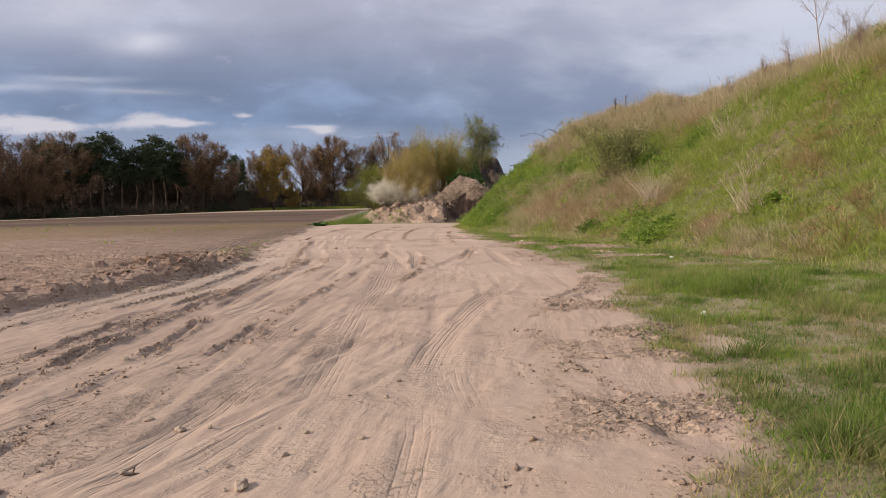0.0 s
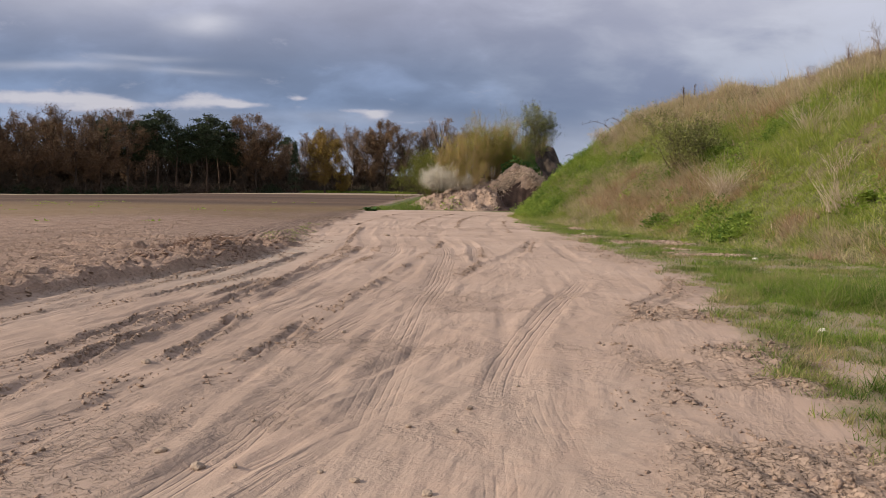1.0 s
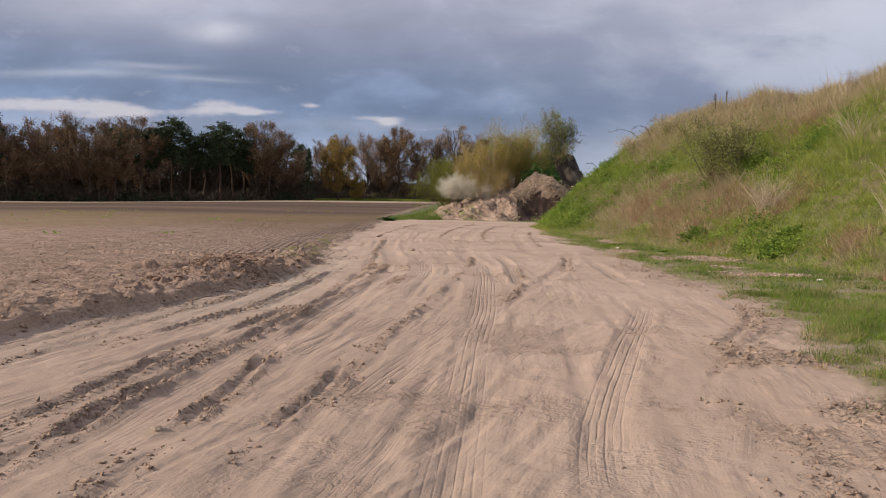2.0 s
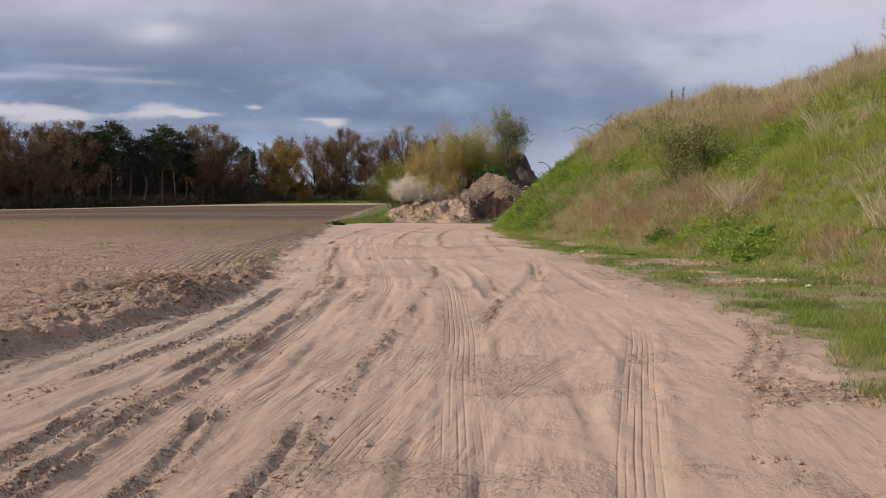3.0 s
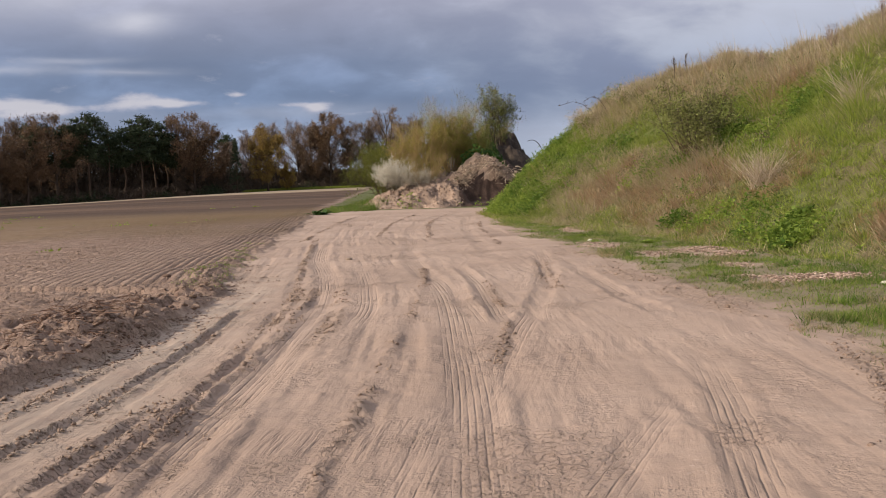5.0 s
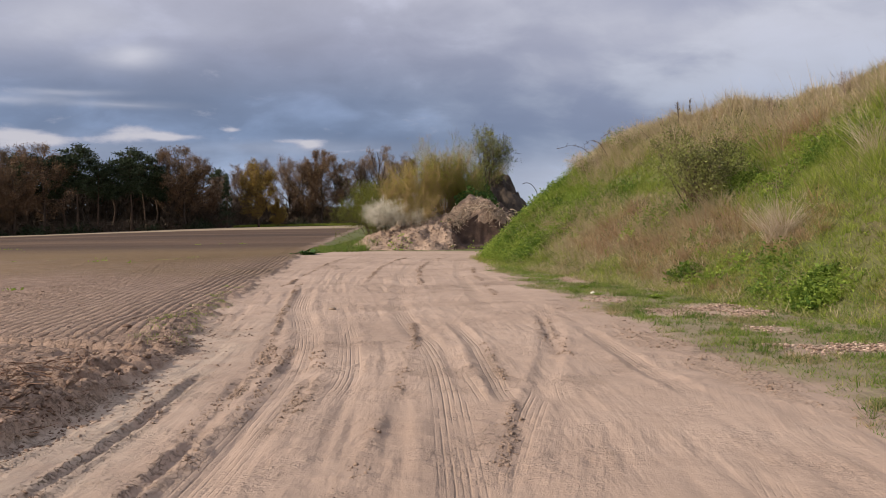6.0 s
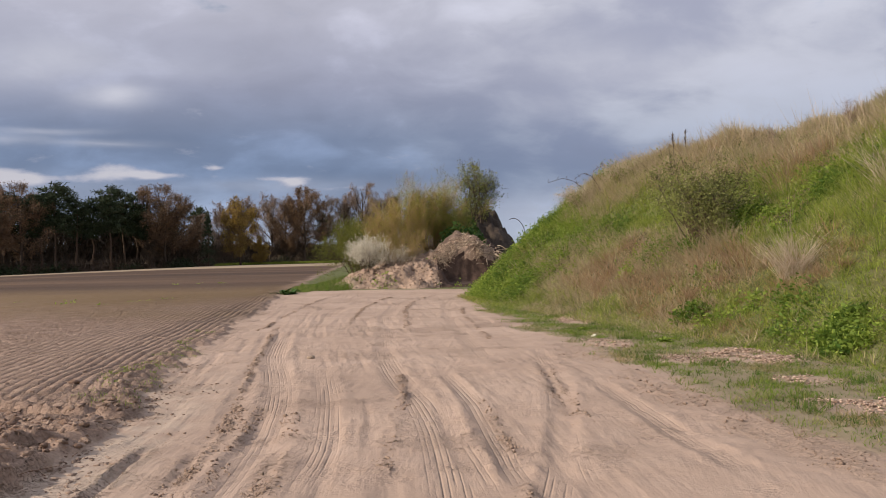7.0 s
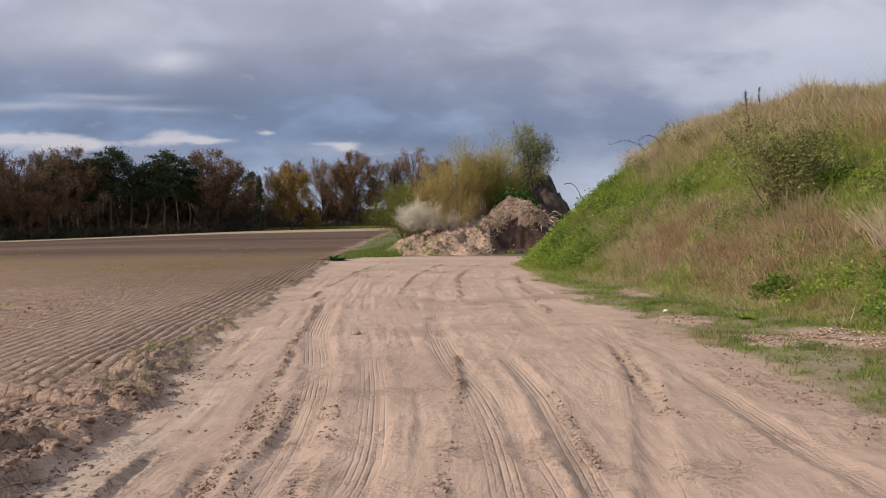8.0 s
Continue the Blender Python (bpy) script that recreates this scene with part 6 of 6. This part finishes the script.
def lumps(points, size, rng, squash=0.6, jag=1.0):
    """Knobbly lumps, twenty faces each."""
    count = len(points)
    shape = np.array(ICO)[None] * (0.30 + 1.15 * rng.uniform(0, 1, (count, 12, 1)) ** jag) * np.broadcast_to(size, (count,))[:, None, None]
    w = rng.uniform(0, 2 * math.pi, count)
    stretch = rng.uniform(0.7, 1.4, (count, 1))
    x, y = shape[..., 0] * stretch, shape[..., 1] / stretch
    shape = np.stack([x * np.cos(w)[:, None] - y * np.sin(w)[:, None], x * np.sin(w)[:, None] + y * np.cos(w)[:, None], shape[..., 2] * squash], -1)
    verts = (points[:, None] + shape).reshape(-1, 3)
    faces = (np.arange(count)[:, None, None] * 12 + np.array(ICO_FACES)[None]).reshape(-1, 3)
    return verts, faces


# crumbs of soil on the track: along the ridges, in the churned edge, and a few everywhere
x, y, rng = scatter(70000, -4.6, 3.3, 2.6, 24.0, 601)
edge = along(FIELD_EDGE, y) - x
clump = step(-0.15, 0.35, fbm(x, y, 0.5, 2, 113))
on_line = np.zeros_like(x)
for line, half, depth, tread in TRACKS:
    if not tread:
        y0, y1 = line[0][1], line[-1][1]
        gapd = np.abs(x - along(line, y)) - (0 if depth < 0 else 1.3 * half)
        on_line = np.maximum(on_line, np.exp(-(gapd / 0.075) ** 2) * step(y0, y0 + 0.5, y) * step(y1, y1 - 0.5, y) * clump * (1.0 if depth < 0 else 0.6))
torn = np.maximum(churn(x, y), 0.8 * np.exp(-((edge + 0.1) / 0.3) ** 2) * step(-0.2, 0.4, fbm(x, y, 0.7, 2, 111)))
want = 0.60 * torn + 0.95 * on_line + 0.10 * step(0.2, 0.5, fbm(x, y, 1.1, 3, 115)) + 0.006
ok = (rng.uniform(0, 1, len(x)) < want) & (edge < 0.1) & (x < along(SAND_EDGE, y) + 0.3)
x, y, heavy = x[ok], y[ok], np.maximum(torn, on_line)[ok]
for line, half, depth, tread in TRACKS:
    if not tread:
        yy = rng.uniform(line[0][1], line[-1][1], int(200 * (line[-1][1] - line[0][1])))
        side = rng.choice([-1.0, 1.0], len(yy)) * (0 if depth < 0 else 1.3 * half)
        xx = glide(line, yy) + side + 0.035 * fbm(yy * 0, yy, 0.7, 3, 21, 0.6) + rng.normal(0, 0.038, len(yy))
        ok = (step(-0.2, 0.4, fbm(xx, yy, 0.6, 3, 119)) > rng.uniform(0, 1, len(yy))) & (yy < 40)
        x, y, heavy = np.concatenate([x, xx[ok]]), np.concatenate([y, yy[ok]]), np.concatenate([heavy, np.full(ok.sum(), 0.8)])
size = 0.0035 + 0.004 * rng.uniform(0, 1, len(x)) ** 2 + 0.024 * heavy * rng.uniform(0, 1, len(x)) ** 5
v, f = crumbs(on_ground(x, y) + np.stack([0 * x, 0 * x, 0.1 * size], 1), size, rng)
thing("soil_crumbs", "small crumbs of dry soil scattered over the sandy track", "soil crumbs", kind="stuff", data=np_mesh("soil_crumbs", v, f, CRUMB))

# clods of the field
x, y, rng = scatter(30000, -11.0, -2.6, 6.0, 26.0, 603)
edge = along(FIELD_EDGE, y) - x
want = np.exp(-np.maximum(edge, 0) / 4.5) * (0.35 + 0.65 * step(-0.1, 0.4, fbm(x, y, 0.9, 2, 117))) * np.where(y > 17, 0.5, 1.0) + 0.6 * step(1.2, 0.5, np.hypot(edge - 0.6, (y - 13.8) * 0.5))
tongue = step(0.05, 0.35, fbm(x, y * 1.6, 0.8, 3, 131)) * step(-0.9, -0.2, edge) * step(10, 12, y) * step(22, 20.5, y)
ok = ((edge > -0.1) & (rng.uniform(0, 1, len(x)) < want)) | (rng.uniform(0, 1, len(x)) < 0.7 * tongue * (edge < 0))
x, y = x[ok], y[ok]
size = 0.010 + 0.034 * rng.uniform(0, 1, len(x)) ** 3 + 0.042 * step(1.3, 0.4, along(FIELD_EDGE, y) - x) * step(-0.3, 0.1, along(FIELD_EDGE, y) - x) * step(21, 18, y) * rng.uniform(0, 1, len(x)) ** 3.5
v, f = lumps(on_ground(x, y) + np.stack([0 * x, 0 * x, -0.10 * size], 1), size, rng, 0.62, 2.4)
thing("field_clods", "brown clods of tilled soil along the field's edge", "clods", kind="stuff", data=np_mesh("field_clods", v, f, CLOD))

# torn-up moist clods where the plough turned, with ragged tongues of them on the sand
x, y, rng = scatter(17000, -5.6, -2.2, 10.5, 22.0, 608)
edge = along(FIELD_EDGE, y) - x
patch = fbm(x, y * 1.3, 0.75, 3, 133)
want = 0.85 * step(-0.45, 0.0, edge) * step(1.5, 0.5, edge) * step(10.5, 12.5, y) * step(19.5, 17, y) * step(-0.25, 0.2, patch) \
    + 0.5 * step(-1.1, -0.5, edge) * step(0.1, -0.2, edge) * step(15.5, 17, y) * step(21.5, 20, y) * step(0.12, 0.3, fbm(x * 0.8, y * 2.2, 0.7, 3, 135))
ok = rng.uniform(0, 1, len(x)) < want
x, y, edge = x[ok], y[ok], edge[ok]
size = 0.008 + 0.020 * rng.uniform(0, 1, len(x)) ** 2 + 0.060 * step(-0.2, 0.3, edge) * rng.uniform(0, 1, len(x)) ** 5
v, f = lumps(on_ground(x, y) + np.stack([0 * x, 0 * x, 0.10 * size], 1), size, rng, 0.6, 3.0)
thing("torn_clods", "dark moist clods torn up at the edge of the field", "clods", kind="stuff", data=np_mesh("torn_clods", v, f, MOIST_CLOD))

x, y, rng = scatter(40000, 0.0, 3.6, 3.0, 22.0, 612)
ok = rng.uniform(0, 1, len(x)) < 0.95 * churn(x, y) * step(-0.2, 0.25, fbm(x, y, 0.45, 3, 137))
x, y = x[ok], y[ok]
size = 0.004 + 0.007 * rng.uniform(0, 1, len(x)) ** 2 + 0.026 * rng.uniform(0, 1, len(x)) ** 7
v, f = crumbs(on_ground(x, y) + np.stack([0 * x, 0 * x, 0.1 * size], 1), size, rng)
thing("hoof_clods", "brown clods kicked up along the edge of the turf", "clods", kind="stuff", data=np_mesh("hoof_clods", v, f, CLOD))

rng = np.random.default_rng(606)
count = 500
p = np.stack([-3.75 + rng.normal(0, 0.33, count), 13.9 + rng.normal(0, 0.75, count)], 1)
p = on_ground(p[:, 0], p[:, 1]) + np.stack([0 * p[:, 0], 0 * p[:, 0], rng.uniform(0, 0.10, count)], 1)
d = rng.normal(0, 1, (count, 3)) * np.array([1, 1, 0.3]) * 0.045
v, f = tubes(np.concatenate([p - d, p + d, np.full((count, 1), 0.004), np.full((count, 1), 0.002)], 1), 3)
thing("torn_roots", "reddish brown torn roots and straw on the field's edge", "roots", kind="stuff", data=np_mesh("torn_roots", v, f, RUSSET))
rng = np.random.default_rng(604)
v, f = crumbs(CLODS_ON_HEAP, 0.022 + 0.075 * rng.uniform(0, 1, len(CLODS_ON_HEAP)) ** 4, rng, 0.8)
thing("heap_clods", "loose clods of pale earth on the heap", "clods", kind="stuff", data=np_mesh("heap_clods", v, f, EARTH))

# chips and gravel lying in the grass
spots = []
rng = np.random.default_rng(605)
for cx, cy, rx, ry, count in CHIP_PATCHES:
    r, w = np.sqrt(rng.uniform(0, 1, count)) * rng.uniform(0.5, 1.15, count), rng.uniform(0, 2 * math.pi, count)
    spots.append(np.stack([cx + rx * r * np.cos(w), cy + ry * r * np.sin(w)], 1))
spots = np.concatenate(spots)
spots = spots[fbm(spots[:, 0], spots[:, 1], 0.5, 3, 125) > rng.normal(-0.1, 0.15, len(spots))]
pts = on_ground(spots[:, 0], spots[:, 1])
pts[:, 2] += rng.uniform(0.0, 0.03, len(pts))
v, f = lumps(pts, rng.uniform(0.009, 0.026, len(pts)), rng, 0.45)
thing("wood_chips", "patches of pinkish wood chips and gravel in the grass", "wood chips", kind="stuff", data=np_mesh("wood_chips", v, f, CHIP))


def stone(x, y, size, seed, label="pale stone lying on the sandy track", mat=STONE, tall=0.7):
    """One stone, knobbly and angular."""
    rng = np.random.default_rng(seed)
    bm = bmesh.new()
    bmesh.ops.create_icosphere(bm, subdivisions=2, radius=1.0)
    a, b = rng.uniform(0.75, 1.25, 2)
    for vert in bm.verts:
        k = 1 + 0.42 * noise.noise(vert.co * 1.1 + Vector((seed, 0, 0))) + 0.20 * noise.noise(vert.co * 3.5 + Vector((0, seed, 0)))
        vert.co = Vector((vert.co.x * a, vert.co.y * b, vert.co.z * tall)) * k * size
    me = bpy.data.meshes.new("stone")
    bm.to_mesh(me)
    bm.free()
    me.materials.append(mat)
    thing("stone", label, "stone", "stones on the track", data=me, at=pose(x, y, height_at(x, y) + size * tall * 0.35, 0, 0, rng.uniform(0, 360)))


for i, (x, y, size) in enumerate(((-1.52, 4.85, 0.030), (-1.31, 4.73, 0.034), (-1.12, 4.66, 0.018), (-0.77, 3.69, 0.048), (-0.84, 3.67, 0.018), (-0.23, 4.36, 0.026), (-0.55, 4.5, 0.022), (-0.72, 4.62, 0.016),
                                  (-0.62, 4.14, 0.022), (-0.02, 5.6, 0.024), (-0.9, 4.05, 0.02), (-0.35, 5.25, 0.018), (-1.2, 5.4, 0.014), (-0.45, 3.9, 0.014), (-1.61, 21.8, 0.06), (-0.1, 5.2, 0.02),
                                  (2.62, 6.25, 0.03), (1.05, 7.4, 0.018), (0.3, 6.2, 0.014), (-2.2, 6.6, 0.03), (-1.0, 7.8, 0.02))):
    stone(x, y, size * 0.95, 620 + i)
stone(3.46, 24.0, 0.05, 660, "white stone lying in the verge grass", BLOSSOM, 0.6)
stone(4.96, 15.2, 0.05, 661, "white stone lying in the verge grass", BLOSSOM, 0.6)
stone(2.98, 7.97, 0.045, 662, "white stone lying in the verge grass", BLOSSOM, 0.8)

z = height_at(-1.36, 3.99)
segs = [(-1.43, 3.975, z + 0.006, -1.37, 3.985, z + 0.012, 0.006, 0.008), (-1.37, 3.985, z + 0.012, -1.33, 3.99, z + 0.010, 0.008, 0.005), (-1.362, 3.985, z + 0.01, -1.352, 3.985, z + 0.045, 0.006, 0.004)]
thing("stick", "short dark forked stick lying on the sandy track", "stick", data=np_mesh("stick", *tubes(segs, 6), BARK))
stone(-1.42, 4.0, 0.022, 670, "flat pale stone beside a dark stick on the track", STONE, 0.35)

# weeds on the field's edge and seedlings further in
x, y, rng = scatter(360, -4.7, -3.1, 17.0, 27.0, 607)
edge = along(FIELD_EDGE, y) - x
ok = (np.abs(edge - 0.25) < 0.35) & (fbm(x, y, 0.6, 3, 121) > 0.1)
x, y = np.repeat(x[ok], 12), np.repeat(y[ok], 12)
pts = on_ground(x + rng.normal(0, 0.06, len(x)), y + rng.normal(0, 0.06, len(x)))
v, f = bent_blades(pts, 0.04, 0.010, rng, 1.0)
thing("edge_weeds", "low green weeds along the edge of the field", "weeds", kind="stuff", data=np_mesh("edge_weeds", v, f, TURF, attrs={"dry": np.repeat(rng.uniform(0.0, 0.6, len(pts)), 5)}))
x, y, rng = scatter(200, -40.0, -6.0, 24.0, 60.0, 609)
ok = fbm(x, y, 5, 2, 123) > 0.15
x, y = np.repeat(x[ok], 10), np.repeat(y[ok], 10)
pts = np.stack([x + rng.normal(0, 0.12, len(x)), y + rng.normal(0, 0.12, len(x)), ground_height(x, y)], 1)
v, f = leaves(pts, 0.085, rng, -0.3, 0.5, 0.3)
thing("seedlings", "scattered green weeds in the tilled field", "weeds", kind="stuff", data=np_mesh("seedlings", v, f, WEED))
